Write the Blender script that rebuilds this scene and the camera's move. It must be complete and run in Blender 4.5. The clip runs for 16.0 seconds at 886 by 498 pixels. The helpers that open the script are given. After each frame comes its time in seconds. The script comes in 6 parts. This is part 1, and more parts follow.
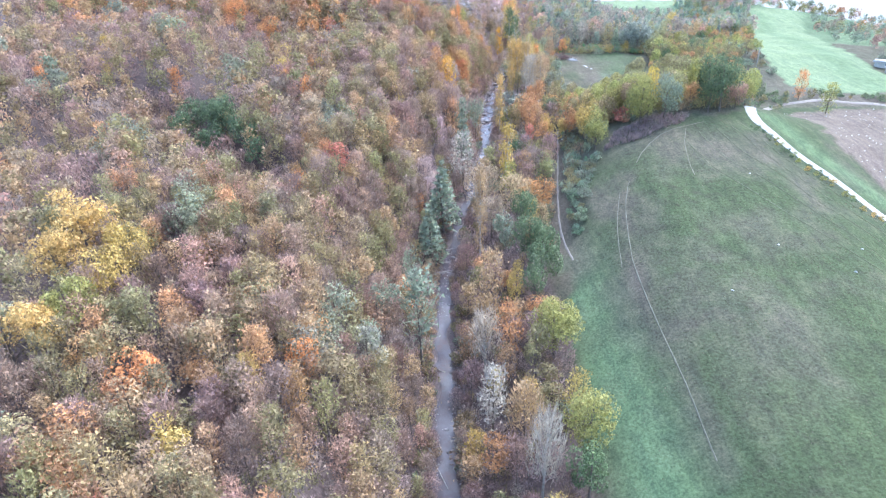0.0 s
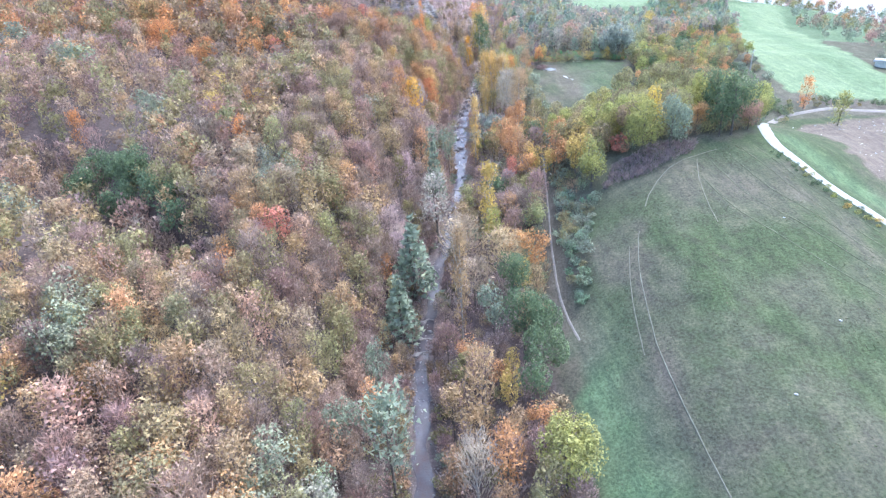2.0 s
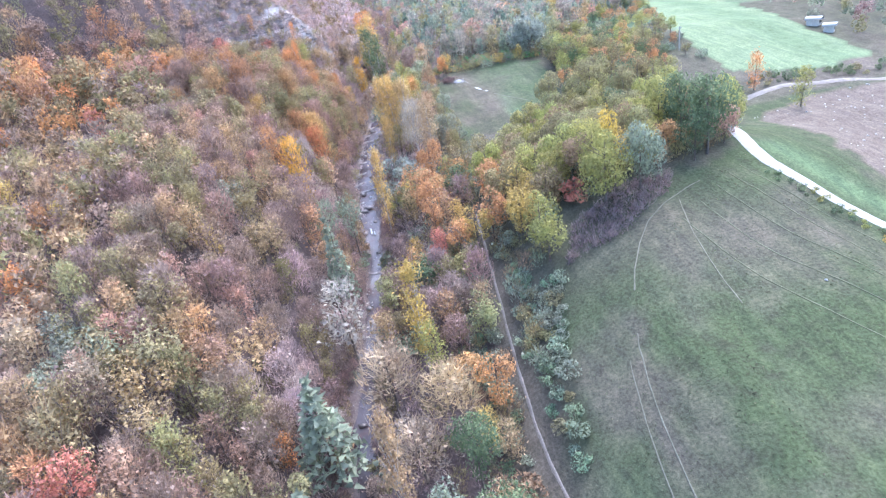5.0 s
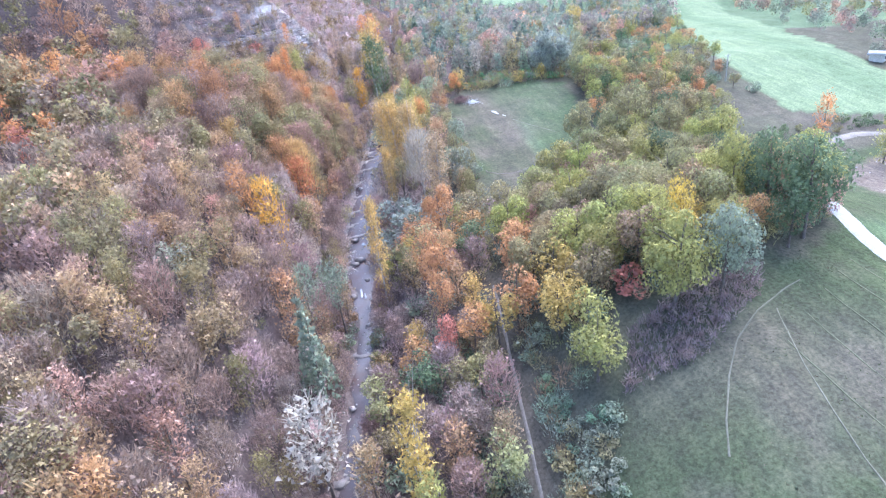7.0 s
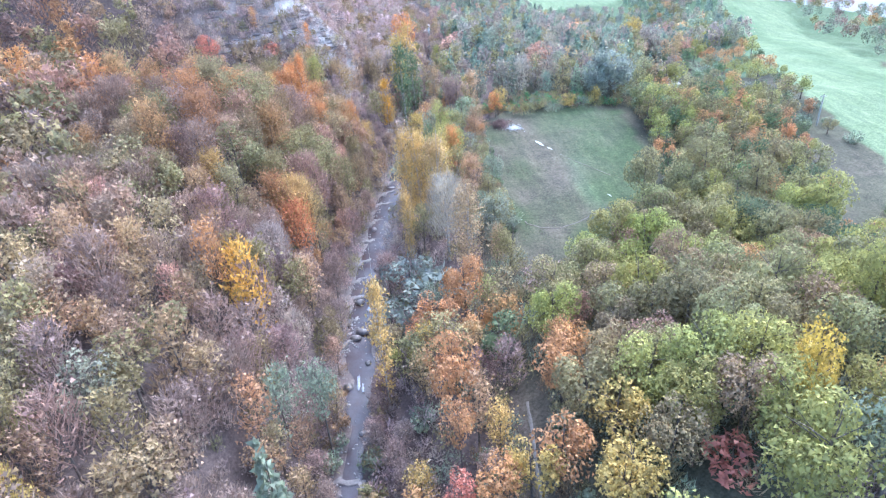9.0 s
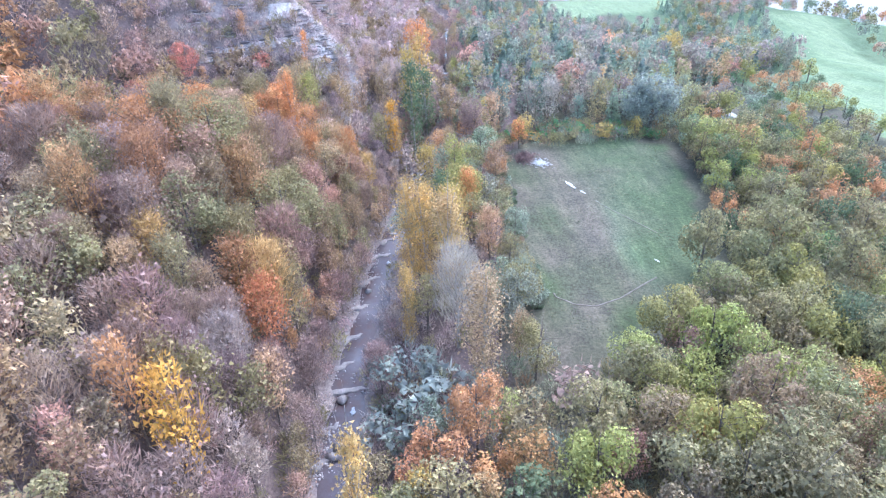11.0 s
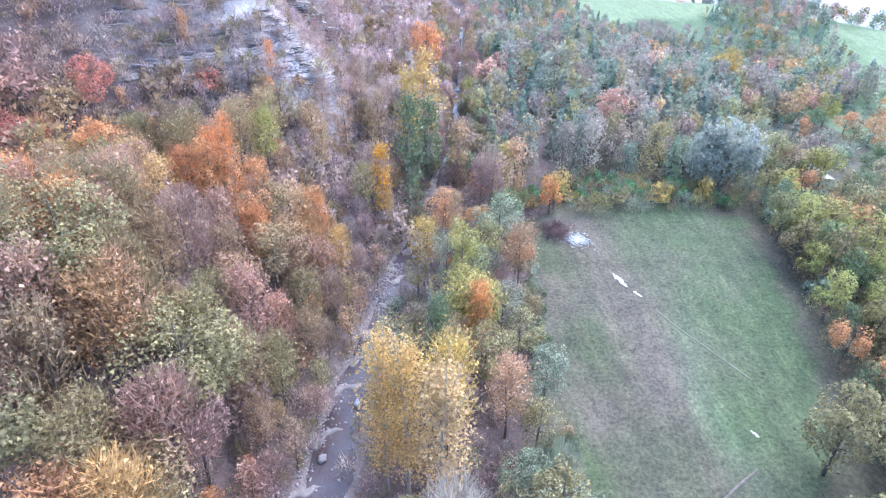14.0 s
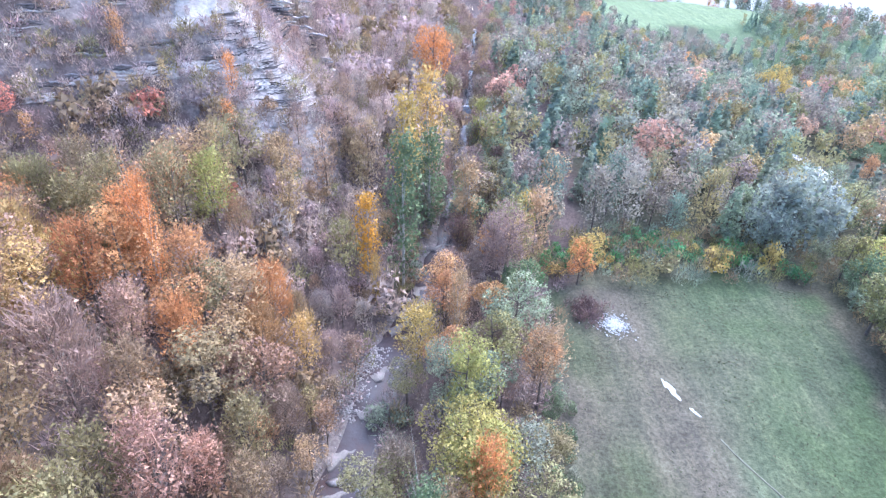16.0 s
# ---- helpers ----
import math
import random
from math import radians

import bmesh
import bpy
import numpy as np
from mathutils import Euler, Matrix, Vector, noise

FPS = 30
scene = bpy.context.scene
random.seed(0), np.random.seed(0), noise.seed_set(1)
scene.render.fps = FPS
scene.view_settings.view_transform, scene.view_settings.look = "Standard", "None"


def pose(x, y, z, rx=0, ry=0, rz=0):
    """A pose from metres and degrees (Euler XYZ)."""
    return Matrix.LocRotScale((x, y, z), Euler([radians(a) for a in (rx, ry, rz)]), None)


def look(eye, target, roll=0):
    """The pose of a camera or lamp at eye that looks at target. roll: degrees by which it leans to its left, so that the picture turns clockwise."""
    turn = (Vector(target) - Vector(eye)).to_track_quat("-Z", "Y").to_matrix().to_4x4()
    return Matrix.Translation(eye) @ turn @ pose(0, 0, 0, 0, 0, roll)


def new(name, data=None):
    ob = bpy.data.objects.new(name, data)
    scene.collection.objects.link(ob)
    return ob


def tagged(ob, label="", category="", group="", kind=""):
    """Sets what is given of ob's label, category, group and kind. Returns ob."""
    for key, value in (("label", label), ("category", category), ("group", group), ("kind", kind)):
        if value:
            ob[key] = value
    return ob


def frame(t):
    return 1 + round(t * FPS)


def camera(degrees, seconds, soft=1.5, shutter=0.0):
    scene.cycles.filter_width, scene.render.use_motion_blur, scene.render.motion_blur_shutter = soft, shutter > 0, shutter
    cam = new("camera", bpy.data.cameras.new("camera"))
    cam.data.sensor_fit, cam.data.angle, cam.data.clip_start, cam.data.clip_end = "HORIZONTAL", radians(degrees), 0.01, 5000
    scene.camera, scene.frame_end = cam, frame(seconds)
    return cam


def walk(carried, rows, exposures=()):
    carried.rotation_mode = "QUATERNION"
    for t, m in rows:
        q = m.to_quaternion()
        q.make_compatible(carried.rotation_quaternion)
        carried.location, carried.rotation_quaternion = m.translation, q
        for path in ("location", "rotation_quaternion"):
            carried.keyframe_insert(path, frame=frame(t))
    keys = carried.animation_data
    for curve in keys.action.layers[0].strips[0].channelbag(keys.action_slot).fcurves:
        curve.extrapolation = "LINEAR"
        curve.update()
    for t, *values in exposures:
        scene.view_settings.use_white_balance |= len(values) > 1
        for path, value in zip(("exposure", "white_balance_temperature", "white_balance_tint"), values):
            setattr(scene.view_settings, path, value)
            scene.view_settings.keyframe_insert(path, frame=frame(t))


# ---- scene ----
cam = camera(77.0, 16.0, 1.25)
PATH = [
    (0, (4.392, 0.374, 44.662), (4.319, 2.176, 43.797), -1.72),
    (0.5, (4.060, 5.655, 45.216), (3.988, 7.455, 44.347), -1.44),
    (1, (4.425, 10.842, 45.638), (4.385, 12.643, 44.768), -2.30),
    (1.5, (4.208, 16.107, 46.167), (4.179, 17.907, 45.297), -2.23),
    (2, (4.756, 21.056, 46.463), (4.767, 22.856, 45.591), -3.37),
    (2.5, (4.849, 26.407, 47.082), (4.872, 28.204, 46.204), -3.69),
    (3, (6.012, 31.290, 47.346), (6.091, 33.085, 46.467), -5.54),
    (3.5, (9.027, 35.791, 47.116), (9.270, 37.562, 46.219), -12.09),
    (4, (8.734, 40.828, 47.929), (8.950, 42.602, 47.032), -11.07),
    (4.2, (9.098, 42.760, 48.387), (9.308, 44.531, 47.482), -11.34),
    (6.3, (11.325, 64.050, 48.582), (11.620, 65.803, 47.664), -9.29),
    (6.5, (11.827, 66.133, 48.580), (12.133, 67.883, 47.661), -9.38),
    (7, (12.564, 70.486, 49.232), (12.814, 72.246, 48.316), -7.55),
    (7.5, (13.607, 74.794, 49.784), (13.871, 76.548, 48.861), -7.43),
    (8, (14.405, 79.842, 49.830), (14.604, 81.607, 48.910), -5.84),
    (8.5, (15.177, 84.470, 50.230), (15.371, 86.233, 49.306), -5.17),
    (9, (15.811, 89.056, 50.737), (15.975, 90.818, 49.805), -4.15),
    (9.2, (16.188, 90.912, 50.912), (16.335, 92.674, 49.978), -3.80),
    (11.3, (18.033, 109.398, 51.786), (18.167, 111.155, 50.839), -1.72),
    (11.5, (18.223, 111.239, 51.807), (18.356, 112.994, 50.858), -1.38),
    (12, (18.644, 115.889, 52.162), (18.765, 117.640, 51.203), -0.55),
    (12.5, (19.091, 120.482, 52.383), (19.212, 122.228, 51.416), -0.13),
    (13, (19.532, 125.093, 52.616), (19.654, 126.833, 51.636), 0.18),
    (13.5, (19.889, 129.611, 52.746), (20.006, 131.348, 51.761), 0.73),
    (14, (20.327, 134.040, 53.008), (20.447, 135.770, 52.012), 1.06),
    (14.5, (20.634, 138.381, 53.137), (20.752, 140.107, 52.133), 1.68),
    (15, (20.892, 142.611, 52.950), (20.999, 144.335, 51.943), 2.27),
    (15.5, (21.206, 146.962, 53.052), (21.323, 148.679, 52.034), 2.41),
    (16, (21.364, 151.072, 53.117), (21.476, 152.785, 52.091), 3.14),
]
walk(cam, [(t, look(eye, target, roll)) for t, eye, target, roll in PATH], [(0.0, 2.17, 5180, 9), (2.0, 2.17, 5180, 9), (4.0, 2.2, 5220, 13), (6.5, 2.19, 5150, 16), (9.0, 2.16, 4930, 9), (12.5, 2.13, 4980, 15), (16.0, 2.14, 5060, 14)])

# ---- light ----
world = bpy.data.worlds.new("overcast_sky")
scene.world = world
world.use_nodes = True
wn = world.node_tree.nodes
sky = wn.new("ShaderNodeTexSky")
sky.sky_type = "NISHITA"
sky.sun_disc = False
SUN_AZ, SUN_EL = 48.0, 52.0          # degrees clockwise from +y, and above the horizon
sky.sun_elevation, sky.sun_rotation = radians(SUN_EL), radians(SUN_AZ)
sky.dust_density, sky.air_density, sky.ozone_density = 4.0, 1.2, 1.0
wn["Background"].inputs["Strength"].default_value = 0.15
world.node_tree.links.new(sky.outputs[0], wn["Background"].inputs["Color"])
sun_data = bpy.data.lights.new("sun", "SUN")
sun_data.energy, sun_data.angle, sun_data.color = 1.0, radians(60), (1.0, 0.97, 0.93)
sun = new("sun", sun_data)
az, el = radians(SUN_AZ), radians(SUN_EL)
sun_from = Vector((math.sin(az) * math.cos(el), math.cos(az) * math.cos(el), math.sin(el)))
sun.matrix_world = look(sun_from * 300, (0, 0, 0))

# ---- the lie of the land ----
STREAM_Y = [-80, 0, 54, 64, 82, 106, 128, 144, 152, 170, 186, 195, 205, 243, 300, 420, 1200, 4000]
STREAM_X = [3, 2.5, 1.9, 1.4, 0.9, 5.2, 10.4, 10.2, 11.0, 14.4, 18.2, 21.4, 25.0, 30.5, 36, 30, -60, -300]
STREAM_Z = [-32, -17, -6.4, -4.4, -0.1, 5.2, 9.8, 12.1, 13.1, 15.4, 18.0, 19.3, 20.6, 25.3, 29, 36, 70, 90]


def soft(a, b, v):
    u = np.clip((v - a) / (b - a), 0, 1)
    return u * u * (3 - 2 * u)


def bump(v, c, w):
    return np.exp(-((v - c) / w) ** 2)


def stream_x(y):
    return sum(np.interp(y + k, STREAM_Y, STREAM_X) for k in (-9, -4, 0, 4, 9)) / 5


def stream_z(y):
    return sum(np.interp(y + k, STREAM_Y, STREAM_Z) for k in (-9, -4, 0, 4, 9)) / 5


def waves(x, y, size, seed):
    """Smooth unevenness of about +-1 with features of that size."""
    a, b = x / size, y / size
    return (np.sin(1.7 * a + 2.3 * b + seed) + np.sin(2.9 * a - 1.3 * b + 2.1 * seed) + np.sin(-1.1 * a + 3.1 * b + 3.7 * seed)
            + np.sin(4.3 * a + 0.7 * b + 5.3 * seed)) / 2.6


def line_off(x, y, ax, ay, bx, by):
    """Distance from the stretch a-b, and how far along it (0 to 1)."""
    dx, dy = bx - ax, by - ay
    u = np.clip(((x - ax) * dx + (y - ay) * dy) / (dx * dx + dy * dy), 0, 1)
    return np.hypot(x - ax - u * dx, y - ay - u * dy), u


def height(x, y):
    x, y = np.asarray(x, float), np.asarray(y, float)
    o = x - stream_x(y)
    z0 = stream_z(y)
    d = np.maximum(0, -o)
    # wooded spur on one side of the stream, with the mountain behind it
    steep = np.maximum(0, d - 3.0)
    shelf = 15.0 * soft(3, 18, d) + 5.0 * soft(18, 70, d) + 0.05 * np.maximum(0, d - 60)
    shelf = shelf + 2.2 * waves(x, y, 26, 1.3) * soft(14, 40, d)
    shelf = shelf * (1 - 0.36 * soft(164, 186, y))
    gully, along = line_off(x, y, -17, 74, -52, 104)
    shelf = shelf - 6.0 * np.exp(-(gully / 5.5) ** 2) * soft(0.0, 0.25, along)
    s = -0.54 * (x - 6) + 0.84 * (y - 203) - 0.3 * np.maximum(0, -x - 25)
    mount = 1.15 * np.maximum(0, s) * (1 - 0.55 * soft(60, 160, s)) 
    left = np.minimum(steep * (1.05 - 0.43 * soft(214, 231, y)), shelf + np.minimum(mount, 120 + 0.05 * mount))
    left = np.where(d > 0, left, 0)
    # bank, fields and copse on the other side
    r = np.maximum(0, o)
    dome = 11.9 * soft(6, 37, r) * (1 - 0.9 * soft(48, 92, r))
    dome_y = 1 - soft(112, 147, y)
    flat = 1.6 * soft(4, 9, r) - 0.11 * np.clip(y - 192, 0, 75) * soft(22, 60, r)
    rise = 7 * soft(255, 335, y) * soft(25, 60, r) - 0.35 * np.maximum(0, y - 352) * soft(30, 60, r)
    right = dome * dome_y + flat + rise - 0.06 * np.maximum(0, r - 110)
    z = z0 + np.where(o < 0, left, right)
    # bed of the stream
    z = z - 0.55 * np.exp(-(o / 2.6) ** 2) + 0.25 * waves(x, y, 7, 4.0) * soft(3, 8, np.abs(o))
    # rolling country far away
    far = np.hypot(x - 20, y - 120)
    right_way = soft(-60, 60, x - 0.12 * (y - 120))
    roll = 14 * waves(x, y, 260, 0.4)
    base = 70 - 490 * right_way
    return z + (base + roll - z) * soft(240, 620, far)

# ---- materials ----
def material(name, rough=0.8, metal=0.0, spec=0.3):
    m = bpy.data.materials.new(name)
    m.use_nodes = True
    nt = m.node_tree
    b = nt.nodes["Principled BSDF"]
    b.inputs["Roughness"].default_value = rough
    b.inputs["Metallic"].default_value = metal
    b.inputs["Specular IOR Level"].default_value = spec
    return m, nt, b


def node(nt, kind, **values):
    n = nt.nodes.new("ShaderNode" + kind)
    for k, v in values.items():
        n.inputs[k.replace("_", " ")].default_value = v
    return n


def tex(nt, scale, detail=4.0, rough=0.6, kind="Noise", space="Object"):
    co = nt.nodes.new("ShaderNodeTexCoord")
    n = node(nt, "Tex" + kind, Scale=scale)
    if kind == "Noise":
        n.inputs["Detail"].default_value, n.inputs["Roughness"].default_value = detail, rough
    nt.links.new(co.outputs[space], n.inputs["Vector"])
    return n


def ramp(nt, source, *stops):
    r = nt.nodes.new("ShaderNodeValToRGB")
    while len(r.color_ramp.elements) < len(stops):
        r.color_ramp.elements.new(0.5)
    for e, (at, c) in zip(r.color_ramp.elements, stops):
        e.position, e.color = at, (*c, 1)
    nt.links.new(source, r.inputs["Fac"])
    return r.outputs["Color"]


def mix(nt, fac, a, b, how="MIX"):
    m = nt.nodes.new("ShaderNodeMix")
    m.data_type, m.blend_type = "RGBA", how
    for v, i in ((fac, 0), (a, 6), (b, 7)):
        if hasattr(v, "links"):
            nt.links.new(v, m.inputs[i])
        elif i == 0:
            m.inputs[0].default_value = v
        else:
            m.inputs[i].default_value = (*v, 1)
    return m.outputs[2]


def relief(nt, b, source, strength, distance):
    n = node(nt, "Bump", Strength=strength, Distance=distance)
    nt.links.new(source, n.inputs["Height"])
    nt.links.new(n.outputs[0], b.inputs["Normal"])


def plain(name, light, dark, scale, rough=0.85, bumpy=0.3, metal=0.0, spec=0.3):
    """A mottled solid: two tones at a coarse and a fine scale, with fine relief."""
    m, nt, b = material(name, rough, metal, spec)
    coarse, fine = tex(nt, scale), tex(nt, scale * 9, 2.0)
    c = ramp(nt, coarse.outputs["Fac"], (0.32, dark), (0.7, light))
    f = ramp(nt, fine.outputs["Fac"], (0.3, (0.7, 0.7, 0.7)), (0.7, (1.12, 1.12, 1.12)))
    nt.links.new(mix(nt, 1.0, c, f, "MULTIPLY"), b.inputs["Base Color"])
    relief(nt, b, fine.outputs["Fac"], bumpy, 0.05)
    return m


def leafy(name, own):
    """Foliage: the plant's own tint, each leaf a little lighter, darker or yellower; a little light passes through."""
    m, nt, b = material(name, 0.8, 0.0, 0.06)
    if own:
        src = nt.nodes.new("ShaderNodeObjectInfo").outputs["Color"]
    else:
        a = nt.nodes.new("ShaderNodeAttribute")
        a.attribute_name = "tint"
        src = a.outputs["Color"]
    isl = nt.nodes.new("ShaderNodeNewGeometry").outputs["Random Per Island"]
    tone = ramp(nt, isl, (0.0, (0.8, 0.79, 0.79)), (0.35, (0.93, 0.92, 0.9)), (0.75, (1.05, 1.03, 0.98)), (1.0, (1.12, 1.09, 1.02)))
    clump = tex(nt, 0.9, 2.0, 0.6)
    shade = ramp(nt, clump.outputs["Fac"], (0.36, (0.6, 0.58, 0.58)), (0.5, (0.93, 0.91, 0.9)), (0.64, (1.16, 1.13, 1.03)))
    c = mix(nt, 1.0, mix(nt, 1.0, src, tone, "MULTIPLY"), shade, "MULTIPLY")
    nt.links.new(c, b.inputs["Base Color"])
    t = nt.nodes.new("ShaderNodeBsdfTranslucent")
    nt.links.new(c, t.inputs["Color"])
    s = nt.nodes.new("ShaderNodeMixShader")
    s.inputs[0].default_value = 0.34
    nt.links.new(b.outputs[0], s.inputs[1])
    nt.links.new(t.outputs[0], s.inputs[2])
    nt.links.new(s.outputs[0], nt.nodes["Material Output"].inputs["Surface"])
    return m


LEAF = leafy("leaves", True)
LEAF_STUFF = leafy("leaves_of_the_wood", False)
BARK = plain("bark", (0.24, 0.2, 0.17), (0.1, 0.08, 0.065), 3.0, 0.9, 0.6)
PALE_BARK = plain("pale_bark", (0.55, 0.52, 0.47), (0.3, 0.27, 0.23), 3.0, 0.85, 0.4)
STONE = plain("stream_stone", (0.46, 0.43, 0.41), (0.24, 0.21, 0.2), 1.5, 0.75, 0.5)
DARK_STONE = plain("wet_rock", (0.29, 0.25, 0.235), (0.13, 0.11, 0.1), 1.2, 0.5, 0.5, 0, 0.5)
CLIFF = plain("pale_marl", (0.56, 0.52, 0.49), (0.34, 0.31, 0.29), 0.5, 0.9, 0.6)
LEDGE_GREY = plain("grey_ledge", (0.36, 0.33, 0.325), (0.2, 0.18, 0.178), 0.8, 0.9, 0.6)
# dark rock; under the lips its colour carries the undercut shade
LEDGE_DARK = plain("shaded_dark_ledge", (0.17, 0.15, 0.145), (0.07, 0.06, 0.058), 0.6, 0.9, 0.6)
ROAD = plain("pale_gravel", (0.42, 0.415, 0.41), (0.3, 0.295, 0.29), 0.8, 0.9, 0.3)
PATH_SOIL = plain("trodden_soil", (0.29, 0.255, 0.22), (0.18, 0.16, 0.135), 0.8, 0.95, 0.4)
RUT_SOIL = plain("worn_rut", (0.17, 0.15, 0.125), (0.1, 0.09, 0.075), 1.2, 0.95, 0.4)
ROOF = plain("roof_tiles", (0.66, 0.62, 0.58), (0.5, 0.46, 0.43), 1.0, 0.9, 0.3)
DARK_GLASS = plain("window_glass", (0.06, 0.07, 0.08), (0.03, 0.035, 0.04), 1.0, 0.1, 0.0, 0, 0.6)
WHITE_SHEET = plain("white_sheeting", (0.6, 0.6, 0.59), (0.4, 0.4, 0.4), 2.0, 0.6, 0.3)
CONCRETE = plain("concrete", (0.55, 0.54, 0.52), (0.36, 0.35, 0.34), 1.0, 0.9, 0.3)
WOOD_POLE = plain("weathered_pole", (0.6, 0.58, 0.54), (0.4, 0.38, 0.35), 2.0, 0.9, 0.3)
RENDER_WALL = plain("house_render", (0.75, 0.72, 0.66), (0.6, 0.56, 0.5), 0.6, 0.9, 0.2)


def water_material():
    m, nt, b = material("stream_water", 0.2, 0.0, 0.35)
    n, rip = tex(nt, 0.28, 5, 0.7), tex(nt, 5.0, 3)
    c = ramp(nt, n.outputs["Fac"], (0.36, (0.07, 0.04, 0.034)), (0.47, (0.066, 0.05, 0.052)), (0.7, (0.1, 0.088, 0.1)))
    nt.links.new(c, b.inputs["Base Color"])
    relief(nt, b, rip.outputs["Fac"], 0.35, 0.06)
    return m


WATER = water_material()
FOAM = plain("white_water", (0.6, 0.62, 0.66), (0.3, 0.3, 0.33), 3.0, 0.5, 0.6)


def ground_material():
    """Meadow, leaf litter, bare soil and marl, mixed by how much of each lies where."""
    m, nt, b = material("ground", 0.95, 0.0, 0.06)

    def cover(name):
        a = nt.nodes.new("ShaderNodeAttribute")
        a.attribute_name = name
        return a
    wide, mid, fine = tex(nt, 0.05, 6, 0.65), tex(nt, 0.45, 6, 0.7), tex(nt, 3.2, 4, 0.7)
    grit = ramp(nt, fine.outputs["Fac"], (0.3, (0.55, 0.55, 0.55)), (0.7, (1.3, 1.3, 1.3)))
    litter = ramp(nt, mid.outputs["Fac"], (0.3, (0.1, 0.078, 0.07)), (0.55, (0.155, 0.118, 0.106)), (0.75, (0.215, 0.165, 0.143)))
    grass = ramp(nt, mid.outputs["Fac"], (0.28, (0.056, 0.061, 0.038)), (0.5, (0.064, 0.082, 0.041)), (0.72, (0.088, 0.109, 0.056)))
    dry = ramp(nt, mid.outputs["Fac"], (0.3, (0.09, 0.077, 0.064)), (0.7, (0.145, 0.124, 0.1)))
    patch = ramp(nt, wide.outputs["Fac"], (0.5, (0, 0, 0)), (0.66, (0.6, 0.6, 0.6)))
    grass = mix(nt, patch, grass, dry)
    lush = ramp(nt, mid.outputs["Fac"], (0.3, (0.1, 0.155, 0.08)), (0.7, (0.15, 0.215, 0.115)))
    soil = ramp(nt, mid.outputs["Fac"], (0.3, (0.125, 0.1, 0.084)), (0.7, (0.195, 0.158, 0.132)))
    rock = ramp(nt, mid.outputs["Fac"], (0.3, (0.32, 0.285, 0.265)), (0.7, (0.5, 0.455, 0.43)))
    bands = node(nt, "TexWave", Scale=0.55, Distortion=9.0, Detail=6.0)
    bands.bands_direction = "Z"
    at = nt.nodes.new("ShaderNodeTexCoord")
    nt.links.new(at.outputs["Object"], bands.inputs["Vector"])
    rock = mix(nt, 1.0, rock, ramp(nt, bands.outputs["Fac"], (0.1, (0.85, 0.84, 0.85)), (0.4, (1.0, 0.99, 0.98)), (0.8, (1.12, 1.11, 1.1))), "MULTIPLY")
    k = cover("cover")
    split = nt.nodes.new("ShaderNodeSeparateColor")
    nt.links.new(k.outputs["Color"], split.inputs[0])
    c = mix(nt, split.outputs[0], litter, grass)
    c = mix(nt, split.outputs[1], c, soil)
    c = mix(nt, split.outputs[2], c, rock)
    k2 = cover("cover_more")
    split2 = nt.nodes.new("ShaderNodeSeparateColor")
    nt.links.new(k2.outputs["Color"], split2.inputs[0])
    c = mix(nt, split2.outputs[0], c, lush)
    c = mix(nt, split2.outputs[1], c, dry)
    # far fields: distance haze put into a paler green
    hazy_field = ramp(nt, mid.outputs["Fac"], (0.3, (0.155, 0.2, 0.11)), (0.7, (0.21, 0.255, 0.15)))
    c = mix(nt, split2.outputs[2], c, hazy_field)
    turn = node(nt, "Mapping", Rotation=(0, 0, 0.1), Scale=(1.0, 0.09, 1.0))
    co = nt.nodes.new("ShaderNodeTexCoord")
    nt.links.new(co.outputs["Object"], turn.inputs["Vector"])
    rows = node(nt, "TexNoise", Scale=0.9, Detail=3.0, Roughness=0.6)
    nt.links.new(turn.outputs[0], rows.inputs["Vector"])
    mown = ramp(nt, rows.outputs["Fac"], (0.3, (0.82, 0.82, 0.84)), (0.7, (1.14, 1.12, 1.06)))
    c = mix(nt, split.outputs[0], c, mix(nt, 1.0, c, mown, "MULTIPLY"))
    nt.links.new(mix(nt, 1.0, c, grit, "MULTIPLY"), b.inputs["Base Color"])
    relief(nt, b, fine.outputs["Fac"], 0.6, 0.12)
    return m


GROUND = ground_material()

# ---- building helpers ----
def raw_mesh(name, verts, faces, mat, smooth=False, tint=None):
    """A mesh from arrays: verts (n, 3), faces (m, 3 or 4); tint: a colour for each vertex."""
    verts, faces = np.asarray(verts, np.float32), np.asarray(faces, np.int32)
    me = bpy.data.meshes.new(name)
    k = faces.shape[1]
    me.vertices.add(len(verts))
    me.vertices.foreach_set("co", verts.ravel())
    me.loops.add(faces.size)
    me.loops.foreach_set("vertex_index", faces.ravel())
    me.polygons.add(len(faces))
    me.polygons.foreach_set("loop_start", np.arange(0, faces.size, k, dtype=np.int32))
    me.polygons.foreach_set("loop_total", np.full(len(faces), k, np.int32))
    if smooth:
        me.polygons.foreach_set("use_smooth", np.ones(len(faces), bool))
    me.materials.append(mat)
    if tint is not None:
        colour(me, "tint", tint)
    me.update(calc_edges=True)
    return me


def colour(me, name, rgb):
    a = me.attributes.new(name, "FLOAT_COLOR", "POINT")
    a.data.foreach_set("color", np.c_[rgb, np.ones(len(rgb))].astype(np.float32).ravel())


def part(name, me, parent, label="", m=None):
    ob = new(name, me)
    ob.parent = parent
    if m is not None:
        ob.matrix_basis = m
    return tagged(ob, label) if label else ob


